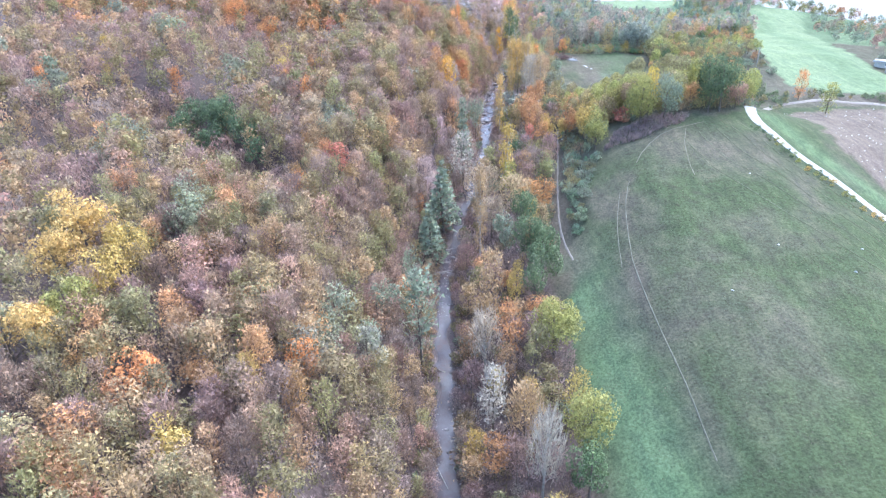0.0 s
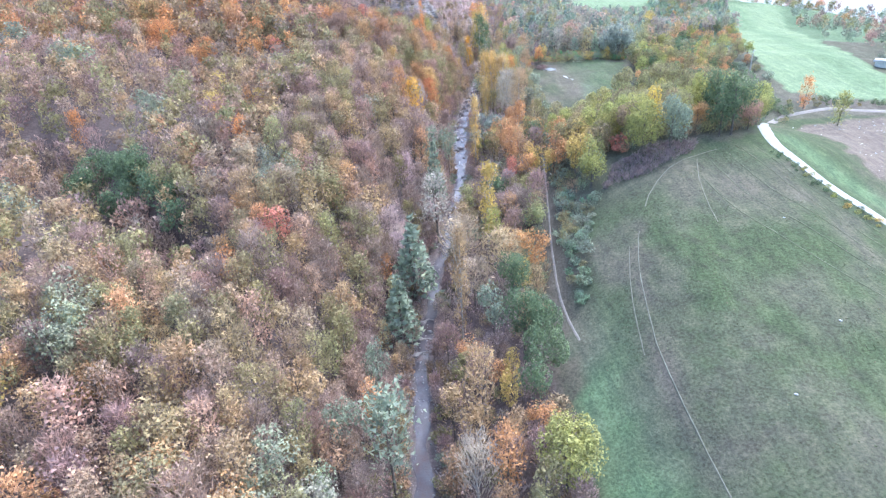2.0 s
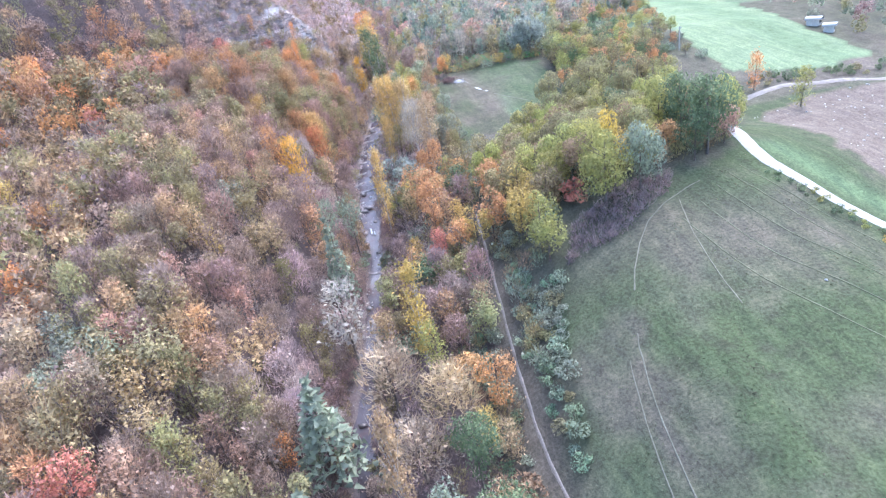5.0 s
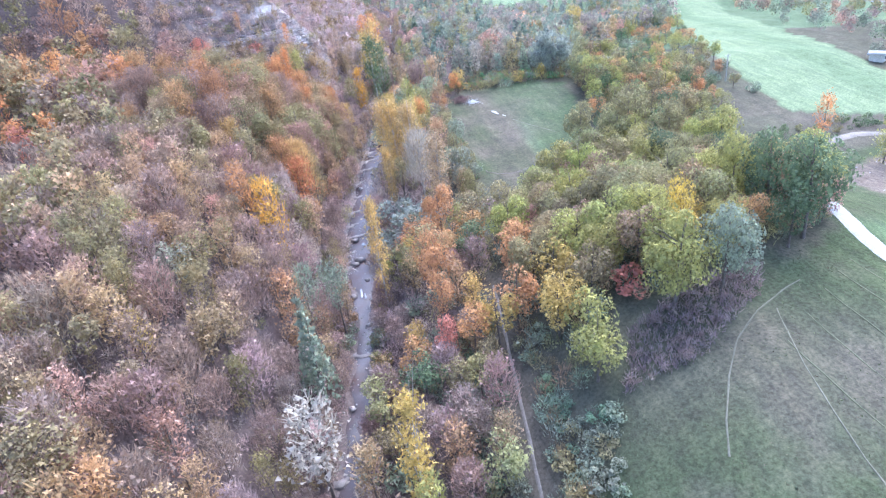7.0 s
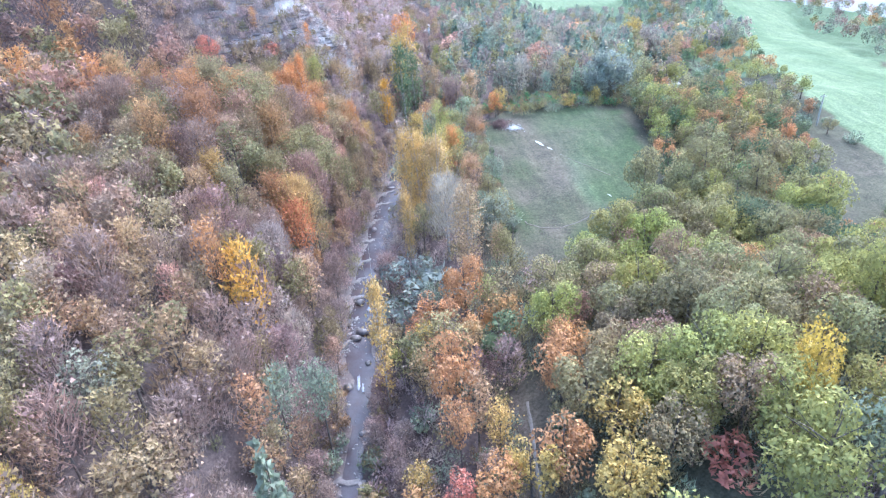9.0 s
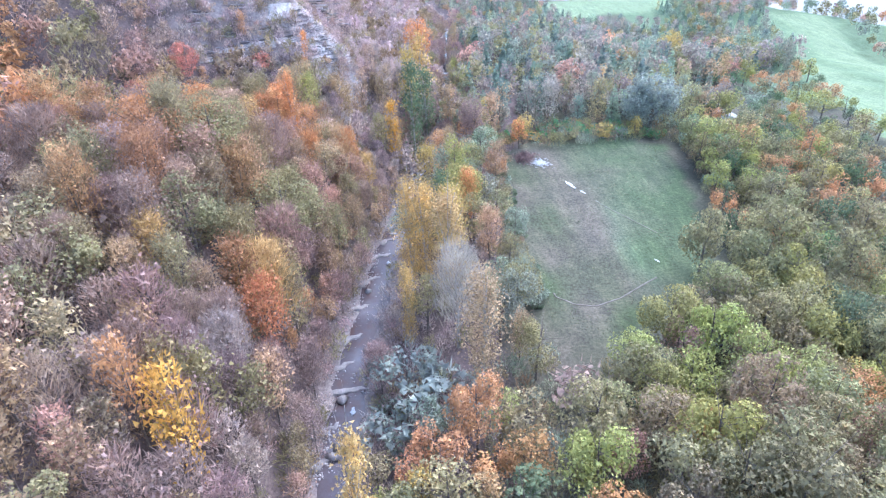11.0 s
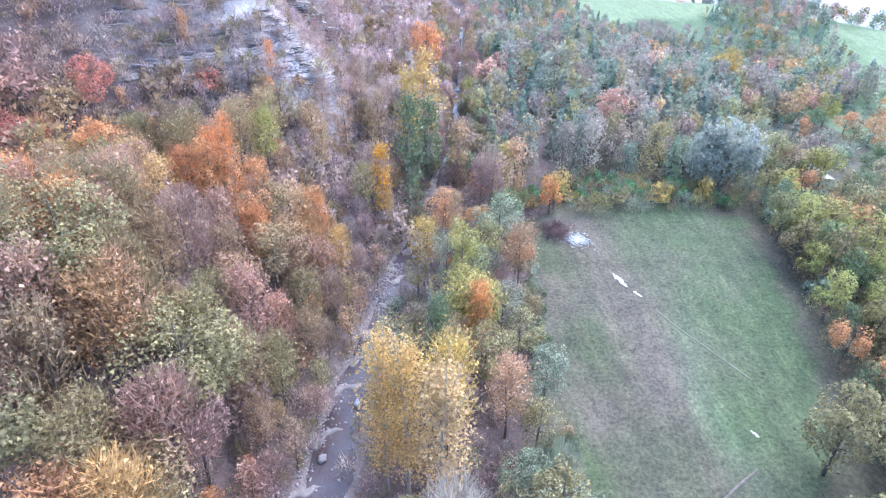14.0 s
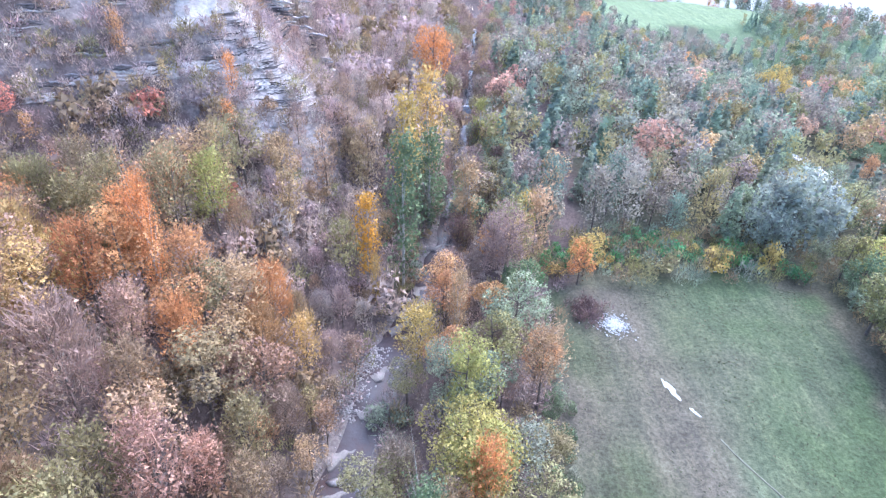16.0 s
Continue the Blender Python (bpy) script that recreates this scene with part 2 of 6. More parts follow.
def tube(points, radii, sides=6):
    """A tapered tube along points."""
    points = np.asarray(points, float)
    ring = np.linspace(0, 2 * np.pi, sides, endpoint=False)
    vs, fs = [], []
    for i, (p, r) in enumerate(zip(points, radii)):
        a = points[min(i + 1, len(points) - 1)] - points[max(i - 1, 0)]
        a = a / (np.linalg.norm(a) + 1e-9)
        s = np.cross(a, (0.31, 0.95, 0.08))
        s /= np.linalg.norm(s)
        u = np.cross(a, s)
        vs.append(p + r * (np.cos(ring)[:, None] * s + np.sin(ring)[:, None] * u))
        if i:
            b = (i - 1) * sides
            for k in range(sides):
                n = (k + 1) % sides
                fs.append((b + k, b + n, b + sides + n, b + sides + k))
    return np.concatenate(vs), np.array(fs)


def joined(pieces):
    vs, fs, at = [], [], 0
    for v, f in pieces:
        vs.append(v)
        fs.append(np.asarray(f) + at)
        at += len(v)
    return np.concatenate(vs), np.concatenate(fs)


def grid_faces(rows, cols):
    a = np.arange(rows * cols).reshape(rows, cols)
    return np.stack([a[:-1, :-1], a[:-1, 1:], a[1:, 1:], a[1:, :-1]], -1).reshape(-1, 4)


def inside(x, y, corners):
    """1 where a plan point lies in the polygon."""
    hit = np.zeros(np.shape(x), bool)
    for (ax, ay), (bx, by) in zip(corners, corners[1:] + corners[:1]):
        cross = ((ay > y) != (by > y)) & (x < (bx - ax) * (y - ay) / (by - ay + 1e-9) + ax)
        hit ^= cross
    return hit


def near_line(x, y, line):
    return np.min([line_off(x, y, *a, *b)[0] for a, b in zip(line, line[1:])], axis=0)


# ---- the plan: fields, tracks and banks ----
MEADOW = [(17, -40), (19, 39), (18.3, 60), (20.5, 80), (25.4, 95), (31, 106), (37, 109.5), (47, 110.5), (60, 113), (63, 105), (67, 95), (73, 85), (95, 40), (120, -40)]
LOW_FIELD = [(33.5, 156), (33, 172), (34, 186), (34.2, 196), (45, 199), (55, 200), (63.5, 197.5), (62.2, 187), (58.8, 173), (54.5, 162), (45, 154.5), (38, 152.5)]
PLOUGHED = [(82, 138), (79, 112), (81, 96), (100, 62), (190, 20), (200, 128), (122, 139), (101, 143)]
FAR_FIELD = [(96, 162), (99, 180), (106, 205), (125, 250), (139, 285), (150, 312), (176, 312), (157, 269), (137, 219), (129.5, 194), (127.5, 180), (126, 168), (125, 155), (112, 153)]
FAR_STRIP = [(150, 300), (141, 270), (131, 230), (122.5, 197), (119, 178), (117.5, 164), (118, 150)]
FAR_WOOD = [(129, 150), (130, 168), (131, 182), (133, 196), (140, 217), (160, 266), (182, 314), (260, 330), (280, 240), (210, 150)]
HILL_FIELD = [(77, 312), (96, 316), (118, 321), (137, 335), (112, 352), (82, 346), (70, 330)]
ROAD_LINE = [(78, 142), (66, 122), (61.2, 113.5), (61.9, 106), (65.2, 97), (72, 86.5), (80, 74), (92, 56), (118, 20), (150, -30)]
LANE_LINE = [(78, 140), (86, 148), (97, 149.5), (107, 146), (118, 141), (150, 136), (210, 128)]
VALLEY_ROAD = [(84, 208), (83.2, 220), (84.5, 230), (86, 238)]
FOOT_PATH = [(26.5, 129), (23.8, 111), (22, 99), (21, 91), (20.4, 85), (21.4, 76)]
MEADOW_PATH = [(33, 92), (30.5, 86), (29, 77), (28, 68), (28.6, 61), (29, 52), (29, 40)]

xs_ = np.r_[-3400, -2400, -1700, -1200, -850, -600, -420, -300, -220, -170, np.arange(-140, 170, 1.6), np.arange(170, 260, 6), 300, 380, 500, 700, 1000, 1500, 2200, 3000, 3800]
ys_ = np.r_[-1500, -800, -400, -200, -120, -80, np.arange(-50, 270, 1.6), np.arange(270, 420, 5), 440, 480, 540, 620, 720, 860, 1050, 1300, 1650, 2100, 2700, 3400, 4200]
GX, GY = np.meshgrid(xs_, ys_)
GZ = height(GX, GY)
gx, gy = GX.ravel(), GY.ravel()
ground_me = raw_mesh("ground", np.c_[gx, gy, GZ.ravel()], grid_faces(len(ys_), len(xs_)), GROUND, True)
wob = 1.2 * waves(gx, gy, 3.1, 2.0)
in_meadow = inside(gx + wob, gy + wob, MEADOW)
in_low = inside(gx + wob * 0.6, gy + wob * 0.6, LOW_FIELD)
in_plough = inside(gx + wob, gy, PLOUGHED)
in_far = inside(gx, gy, FAR_FIELD) | inside(gx, gy, HILL_FIELD)
away = np.hypot(gx - 20, gy - 120) > 480
right_side = gx > stream_x(gy) + 16
open_right = right_side & (gy < 145) & (gx > 60)
fields_away = away & (waves(gx, gy, 140, 0.9) > 0.1) & (gx > 40)
grass = np.where(in_meadow | in_low | in_far | open_right | fields_away, 1.0, 0.0)
grass = np.maximum(grass, 0.6 * right_side)
soil = np.where(in_plough | (away & (waves(gx, gy, 170, 3.1) > 0.5)), 0.9, 0.0)
soil = np.maximum(soil, 0.55 * bump(near_line(gx, gy, [(42, 192), (45, 182), (43, 170)]), 0, 4) * in_low)
soil = np.maximum(soil, 0.75 * bump(near_line(gx, gy, FAR_STRIP), 0, 3.6))
slope = np.hypot(*np.gradient(GZ, ys_, xs_)).ravel()
rock_s = 0.84 * (gy - np.interp(gx, [-120, -85, -60, -40, -24, -12, 0, 10, 17, 30], [172, 180, 204, 212, 208, 198, 203, 211, 222, 250]))
MARL_FACE = [(-17, 203), (-13, 200), (-10.5, 201.3), (-2.2, 205.5), (4.2, 206), (7.6, 203), (12.7, 207), (14.5, 214), (12.2, 221), (7, 223), (3, 227), (-5, 226), (-17, 214)]
marl = 0.4 * soft(-2, 6, rock_s) * (gx < stream_x(gy) - 6) * soft(-0.8, 0.5, waves(gx, gy, 5, 1.9) + 1.1 * bump(gx, -2, 11) - 0.8 * soft(8, 16, gx)) * (gy < 330) * (gx < -15)
marl = np.maximum(marl, 0.85 * inside(gx + 0.4 * wob, gy + 0.4 * wob, MARL_FACE) * soft(-0.7, 0.7, waves(gx, gy, 2.6, 1.9) + 0.5 * bump(gx, 2, 6)) * (0.5 + 0.5 * soft(-4, 2, gx)) * np.where(GZ.ravel() - stream_z(gy) > 1.05 * (stream_x(gy) - gx - 3) - 0.6, 0.2, 1.0))
marl = np.maximum(marl, (0.18 + 0.5 * soft(130, 150, gy)) * bump(np.abs(gx - stream_x(gy)), 0, 1.7 + 0.7 * soft(130, 150, gy)) * (gy < 320))
lush = 0.8 * bump(near_line(gx, gy, [(20, 76), (20.5, 62), (23, 45), (25, 20)]), 0, 4.5) * in_meadow
lush = np.maximum(lush, 0.85 * inside(gx, gy, FAR_FIELD) + 0.8 * inside(gx, gy, HILL_FIELD))
lush = np.maximum(lush, 0.55 * bump(near_line(gx, gy, [(47, 160), (46, 170), (48, 178)]), 0, 1.5) * in_low)
lush = np.maximum(lush, 0.6 * bump(near_line(gx, gy, [(66, 113), (69, 104), (75, 92), (85, 76)]), 0, 3.2))
dry = 0.8 * bump(near_line(gx, gy, MEADOW_PATH), 0, 0.8) + 0.55 * in_meadow * bump(near_line(gx, gy, [(34, 104), (42, 102), (50, 98)]), 0, 7)
dry = np.maximum(dry, 0.75 * bump(near_line(gx, gy, FOOT_PATH), 0, 3.5))
dry = np.maximum(dry, in_meadow * soft(-0.2, 1.1, waves(gx, gy, 11, 4.4) + 0.5 * waves(gx, gy, 3.6, 1.7)) * (0.25 + 0.4 * soft(60, 90, gy)))
lush = np.maximum(lush, 0.7 * (right_side & (gy > 215) & (gx > 100) & (gy < 420)))
dry = np.maximum(dry, in_low * (0.38 + 0.35 * waves(gx, gy, 6, 2.4)) * soft(58, 42, gx))
soil = np.maximum(soil, 0.5 * in_low * soft(0.2, 1.0, waves(gx, gy, 4.5, 0.7)) * soft(52, 40, gx))
lush = np.maximum(lush, 0.2 * in_low * soft(42, 50, gx))
marl = np.maximum(marl, 0.9 * inside(gx + 0.5 * wob, gy + 0.5 * wob, [(0.5, 212.5), (2.5, 216.5), (6.5, 216), (9.5, 212.5), (12.5, 209), (12.5, 205), (9.5, 203), (6, 205.5), (3, 208.5)]) * soft(-1.2, 0.0, waves(gx, gy, 2.2, 3.9)))
colour(ground_me, "cover", np.c_[grass, np.clip(soil, 0, 1), np.clip(marl, 0, 1)])
colour(ground_me, "cover_more", np.c_[np.clip(lush, 0, 1), np.clip(dry, 0, 0.9), 0.85 * in_far * (1 - 0.85 * bump(near_line(gx, gy, FAR_STRIP), 0, 3.8))])
ground = tagged(new("ground", ground_me), "valley ground of meadow, leaf litter and bare marl", "ground", kind="structure")


def ribbon(name, line, width, lift, mat, step=1.5, ragged=0.0, crown=0.0):
    """A strip laid on the ground along a line."""
    line = np.array(line, float)
    t = np.r_[0, np.cumsum(np.hypot(*np.diff(line, axis=0).T))]
    n = max(4, int(t[-1] / step))
    u = np.linspace(0, t[-1], n)
    p = np.c_[sum(np.interp(u + k, t, line[:, 0]) for k in (-4, 0, 4)) / 3, sum(np.interp(u + k, t, line[:, 1]) for k in (-4, 0, 4)) / 3]
    g = np.gradient(p, axis=0)
    g /= np.linalg.norm(g, axis=1)[:, None] + 1e-9
    side = np.c_[g[:, 1], -g[:, 0]]
    cols = []
    for f in (-1, -0.5, 0, 0.5, 1):
        w = width / 2 * f * (1 + ragged * waves(u, u * 0.3 + 9 * f, 2.5, 1 + f))
        q = p + side * w[:, None]
        z = height(q[:, 0], q[:, 1])
        cols.append(np.c_[q, z + lift + crown * (1 - f * f) - (0.25 if abs(f) == 1 else 0)])
    return raw_mesh(name, np.stack(cols, 1).reshape(-1, 3), grid_faces(n, 5), mat, True)


tagged(new("road", ribbon("road", ROAD_LINE, 3.0, 0.10, ROAD, 1.0, 0.06)), "pale gravel lane between meadow and ploughed field", "road", kind="structure")
tagged(new("lane", ribbon("lane", LANE_LINE, 2.4, 0.10, PATH_SOIL, 1.0, 0.1)), "earth farm track beyond the ploughed field", "track", kind="structure")
tagged(new("valley_road", ribbon("valley_road", VALLEY_ROAD, 3.4, 0.25, ROAD, 1.0, 0.03)), "pale road beside the wooded hill", "road", kind="structure")
tagged(new("footpath", ribbon("footpath", FOOT_PATH, 0.5, 0.05, PATH_SOIL, 0.7, 0.5)), "trodden footpath along the bushy bank", "path", kind="structure")

# water follows the bed in short pools
wy = np.arange(-40, 300, 0.8)
wv = []
for f in (-1, -0.6, -0.2, 0.2, 0.6, 1):
    w = f * (0.95 + 0.75 * soft(128, 146, wy) * soft(205, 196, wy) + 1.0 * bump(wy, 48, 9) + 0.4 * waves(wy, wy * 0, 3.0, 2.0 + (f > 0)))
    wv.append(np.c_[stream_x(wy) + w + 0.35 * waves(wy, wy * 0, 4.0, 7.0), wy, stream_z(wy) - 0.30 + 0.05 * waves(wy, wy * 0 + f, 1.8, 1.0)])
tagged(new("stream_water", raw_mesh("stream_water", np.stack(wv, 1).reshape(-1, 3), grid_faces(len(wy), 6), WATER, True)), "shallow brown-grey stream water over stones", "water", kind="structure")

# ---- plants ----
rng = np.random.default_rng(11)
def dusty(*rgb):
    """A leaf colour, greyed a little as under a dull sky."""
    g = sum(rgb) / 3
    return tuple(0.95 * c + 0.05 * g for c in rgb)


MAUVE, OLIVE, TAN, ORANGE = dusty(0.385, 0.285, 0.255), dusty(0.345, 0.315, 0.165), dusty(0.5, 0.365, 0.215), dusty(0.74, 0.36, 0.15)
YELLOW, RED, GREYGREEN, GREEN = dusty(0.62, 0.475, 0.16), dusty(0.58, 0.25, 0.19), dusty(0.31, 0.36, 0.265), dusty(0.19, 0.25, 0.14)
GOLD, SILVER, PINK, PINE = dusty(0.69, 0.495, 0.19), dusty(0.36, 0.4, 0.35), dusty(0.54, 0.35, 0.28), dusty(0.225, 0.285, 0.235)
LIME, PALE, BROWN, RUST = dusty(0.41, 0.405, 0.145), dusty(0.5, 0.47, 0.41), dusty(0.37, 0.28, 0.18), dusty(0.59, 0.34, 0.17)
TWIG = dusty(0.5, 0.405, 0.38)       # bare twigs seen from above
PLANTED = []


def sprays(c, size, r, up=0.35, long=1.0, out=None):
    """A small three-cornered spray of leaves at each place c, turned every way but mostly facing out and up."""
    n = len(c)
    nor = r.normal(size=(n, 3)) * (1.0 if out is None else 0.85) + (0 if out is None else 1.0 * out)
    nor[:, 2] += up
    nor /= np.linalg.norm(nor, axis=1)[:, None] + 1e-9
    a = np.cross(nor, r.normal(size=(n, 3)))
    a /= np.linalg.norm(a, axis=1)[:, None] + 1e-9
    b = np.cross(nor, a)
    s = size * r.uniform(0.55, 1.3, (n, 1))
    j = lambda: r.uniform(0.6, 1.2, (n, 1))
    q = np.stack([c + s * a * j() * long, c - s * a * 0.5 * j() + s * b * 0.85 * j(), c - s * a * 0.5 * j() - s * b * 0.85 * j()], 1)
    return q.reshape(-1, 3)


def ball(n, r):
    v = r.normal(size=(n, 3))
    return v / np.linalg.norm(v, axis=1)[:, None]


def lobed(h, rad, low, n, size, r, lobes=9, round_=0.75, thin=0.0):
    """Leaf places for a broad crown of uneven lobes, with gaps between them."""
    mid, half = (h + low) / 2, (h - low) / 2
    c, o = [], []
    for k in range(lobes):
        d = ball(1, r)[0]
        at = np.array([d[0] * rad * 0.62, d[1] * rad * 0.62, mid + d[2] * half * 0.6])
        lr = r.uniform(0.27, 0.5) * rad
        m = int(n / lobes)
        v = ball(m, r)
        c.append(at + v * lr * r.uniform(0.8, 1.06, (m, 1)) * (1, 1, min(1.35, round_ * half / rad + 0.3)))
        o.append(v)
    return np.concatenate(c), np.concatenate(o)


def column(h, rad, low, n, size, r, taper=1.6):
    """Leaf places for a slender upright crown of rising tufts."""
    tufts = max(7, int(n / 26))
    z = low + (h - low) * r.uniform(0, 1, tufts) ** 0.85
    f = (z - low) / (h - low)
    w = rad * (np.clip(np.sin(np.pi * np.clip(f * 0.86 + 0.1, 0, 1)), 0.05, 1) ** 0.8) * r.uniform(0.45, 1.05, tufts)
    a = r.uniform(0, 2 * np.pi, tufts)
    at = np.c_[np.cos(a) * w * 0.7, np.sin(a) * w * 0.7, z]
    at = np.r_[at, [(0, 0, h - 0.2), (0, 0, h - 0.7), (0.05, 0, h - 1.2)]]
    m = int(n / len(at))
    v = r.normal(size=(len(at), m, 3)) * (0.27 * rad + 0.08, 0.27 * rad + 0.08, 0.42)
    return (at[:, None] + v).reshape(-1, 3), v.reshape(-1, 3)


def limbs(h, rad, low, r, thick, count=7, rise=0.55):
    """A tapered leaning trunk with limbs that reach into the crown."""
    lean = r.normal(size=2) * 0.05 * h
    spine = [(lean[0] * f * f, lean[1] * f * f, h * 0.93 * f - 0.4 * (f == 0)) for f in (0, 0.12, 0.35, 0.6, 0.85, 1)]
    out = [tube(spine, thick * np.array([1.5, 1.05, 0.85, 0.6, 0.32, 0.08]), 6)]
    for k in range(count):
        f = r.uniform(max(0.18, low / h * 0.8), 0.82)
        p = np.array([lean[0] * f * f, lean[1] * f * f, h * 0.93 * f])
        a = r.uniform(0, 2 * np.pi)
        e = rad * r.uniform(0.6, 0.95)
        up = h * r.uniform(0.1, 0.22) * rise * 2
        q = [p, p + (np.cos(a) * e * 0.5, np.sin(a) * e * 0.5, up * 0.65), p + (np.cos(a) * e, np.sin(a) * e, up * 1.2)]
        out.append(tube(q, thick * (1 - f * 0.6) * np.array([0.5, 0.3, 0.06]), 4))
    return out


def twigs(h, rad, low, n, r, w=0.035, long=0.9):
    """Bare upright twigs: long thin slivers that fan out of the limbs."""
    f = r.uniform(0.15, 1, n) ** 0.8
    a = r.uniform(0, 2 * np.pi, n)
    e = rad * np.sqrt(r.uniform(0.02, 1, n)) * np.clip(1.25 - 0.75 * np.abs(f - 0.45) * 1.6, 0.25, 1)
    c = np.c_[np.cos(a) * e, np.sin(a) * e, low + (h - low) * f]
    d = np.c_[np.cos(a) * 0.5, np.sin(a) * 0.5, np.full(n, 0.9)] + r.normal(size=(n, 3)) * 0.35
    d /= np.linalg.norm(d, axis=1)[:, None]
    s = np.cross(d, r.normal(size=(n, 3)))
    s /= np.linalg.norm(s, axis=1)[:, None] + 1e-9
    ln = long * r.uniform(0.5, 1.3, (n, 1))
    ww = w * r.uniform(0.7, 1.6, (n, 1))
    return np.stack([c - d * ln * 0.5 + s * ww, c - d * ln * 0.5 - s * ww, c + d * ln * 0.5], 1).reshape(-1, 3)


def sliver(v):
    return np.arange(len(v)).reshape(-1, 3)


def crown_of(kind, r, fine=1.0):
    """Corner points of the leaf sprays, height of nominal tree, and its wood."""
    n = lambda k: int(k * fine)
    g = 1 / np.sqrt(fine)
    if kind == "oak":
        h, rad = 7.0, 2.5
        c, o = lobed(h, rad, 1.4, n(1500), 0.3, r, r.integers(9, 14))
        return sprays(c, 0.15 * g, r, 0.5, 1.0, o), h, limbs(h, rad, 2.0, r, 0.13)
    if kind == "broad":
        h, rad = 8.0, 3.7
        c, o = lobed(h, rad, 1.3, n(3800), 0.3, r, 19)
        return sprays(c, 0.165 * g, r, 0.5, 1.0, o), h, limbs(h, rad, 2.0, r, 0.17, 9)
    if kind == "slim":
        h, rad = 6.8, 1.65
        c, o = column(h, rad, 1.0, n(700), 0.2, r)
        return np.r_[sprays(c, 0.155 * g, r, 0.4, 1.0), twigs(h + 0.3, rad * 0.95, 1.0, n(230), r, 0.036 * g)], h, limbs(h, rad, 1.6, r, 0.09, 3, 0.9)
    if kind == "twiggy":
        h, rad = 6.2, 1.9
        c, o = column(h, rad, 1.0, n(230), 0.2, r)
        return np.r_[sprays(c, 0.15 * g, r, 0.3, 1.1), twigs(h, rad, 0.4, n(880), r, 0.03 * g)], h, limbs(h, rad, 1.4, r, 0.08, 5, 0.9)
    if kind == "poplar":
        h, rad = 11.0, 1.5
        c, o = column(h, rad, 1.0, n(2200), 0.2, r)
        return sprays(c, 0.15 * g, r, 0.2, 1.1), h, limbs(h, rad, 2.0, r, 0.13, 10, 1.2)
    if kind == "willow":
        h, rad = 8.0, 4.0
        c, o = lobed(h, rad, 1.2, n(2200), 0.3, r, 16, 0.9)
        v = sprays(c, 0.25 * g, r, 0.2, 0.6, o)
        hang = sprays(c[:: 2] - (0, 0, 0.35), 0.16 * g, r, 0.0, 2.2)
        return np.r_[v, hang], h, limbs(h, rad, 1.5, r, 0.22, 9)
    if kind == "bush":
        h, rad = 2.4, 1.6
        c, o = lobed(h, rad, 0.1, n(400), 0.2, r, 7)
        return np.r_[sprays(c, 0.165 * g, r, 0.5, 1.0, o), twigs(h, rad, 0.2, n(60), r, 0.03 * g, 0.6)], h, limbs(h, rad, 0.3, r, 0.045, 2)
    if kind == "conifer":
        h, rad = 8.5, 2.0
        k = n(950)
        f = r.uniform(0, 1, k) ** 0.7
        layer = np.round(f * 9) / 9
        z = h - (h - 1.0) * layer + r.normal(size=k) * 0.16
        w = rad * (0.08 + layer) * np.sqrt(r.uniform(0.1, 1, k))
        a = r.uniform(0, 2 * np.pi, k)
        c = np.c_[np.cos(a) * w, np.sin(a) * w, z - 0.22 * w]
        return sprays(c, 0.25 * g, r, 0.7, 1.3), h, limbs(h, rad, 1.2, r, 0.12, 5, 0.2)
    if kind == "bare":
        h, rad = 7.5, 2.3
        return twigs(h, rad, 1.6, n(900), r, 0.03 * g, 1.1), h, limbs(h, rad, 1.6, r, 0.14, 16, 0.9)
    # a fan of long pale blades
    h, rad = 3.2, 2.0
    k = n(650)
    a, e = r.uniform(0, 2 * np.pi, k), r.uniform(0.1, 1, k)
    root = np.c_[np.cos(a) * e * 0.7, np.sin(a) * e * 0.7, np.zeros(k)]
    tip = np.c_[np.cos(a) * e * rad, np.sin(a) * e * rad, h * (1 - 0.55 * e * e) * r.uniform(0.6, 1, k)]
    s = np.c_[-np.sin(a), np.cos(a), 0 * a] * 0.075 * g
    return np.stack([root + s, root - s + tip * 0.02, tip], 1).reshape(-1, 3), h, limbs(1.2, 0.5, 0.1, r, 0.04, 5)


VARIANTS = {"oak": 5, "broad": 3, "slim": 5, "twiggy": 5, "poplar": 3, "willow": 2, "bush": 4, "conifer": 3, "bare": 2, "reed": 2}
BANK = {}
for kind, count in VARIANTS.items():
    for i in range(count):
        r = np.random.default_rng(100 * len(kind) + 7 * i + ord(kind[0]))
        leaves, h, wood = crown_of(kind, r, 0.75)
        r2 = np.random.default_rng(55 + i + ord(kind[1]))
        coarse, _, _ = crown_of(kind, r2, 0.28)
        dense, _, _ = crown_of(kind, np.random.default_rng(900 + i + ord(kind[0])), 2.0)
        dm = raw_mesh("crown", dense, sliver(dense), LEAF)
        me = raw_mesh("crown", leaves, sliver(leaves), LEAF)
        bark = PALE_BARK if kind in ("bare", "poplar") else BARK
        whole = joined(wood)
        wd = raw_mesh("trunk", *whole, bark, True)
        stem = raw_mesh("trunk", *wood[0], bark, True)
        arms = [raw_mesh("limb", *w, bark, True) for w in wood[1:]]
        BANK.setdefault(kind, []).append((me, wd, leaves, h, whole, coarse, stem, arms, dense, dm))

KIND_NAME = {"oak": "tree", "broad": "tree", "slim": "young_tree", "twiggy": "thicket_tree", "poplar": "poplar", "willow": "willow_tree", "bush": "bush", "conifer": "conifer", "bare": "bare_tree", "reed": "reed_clump"}

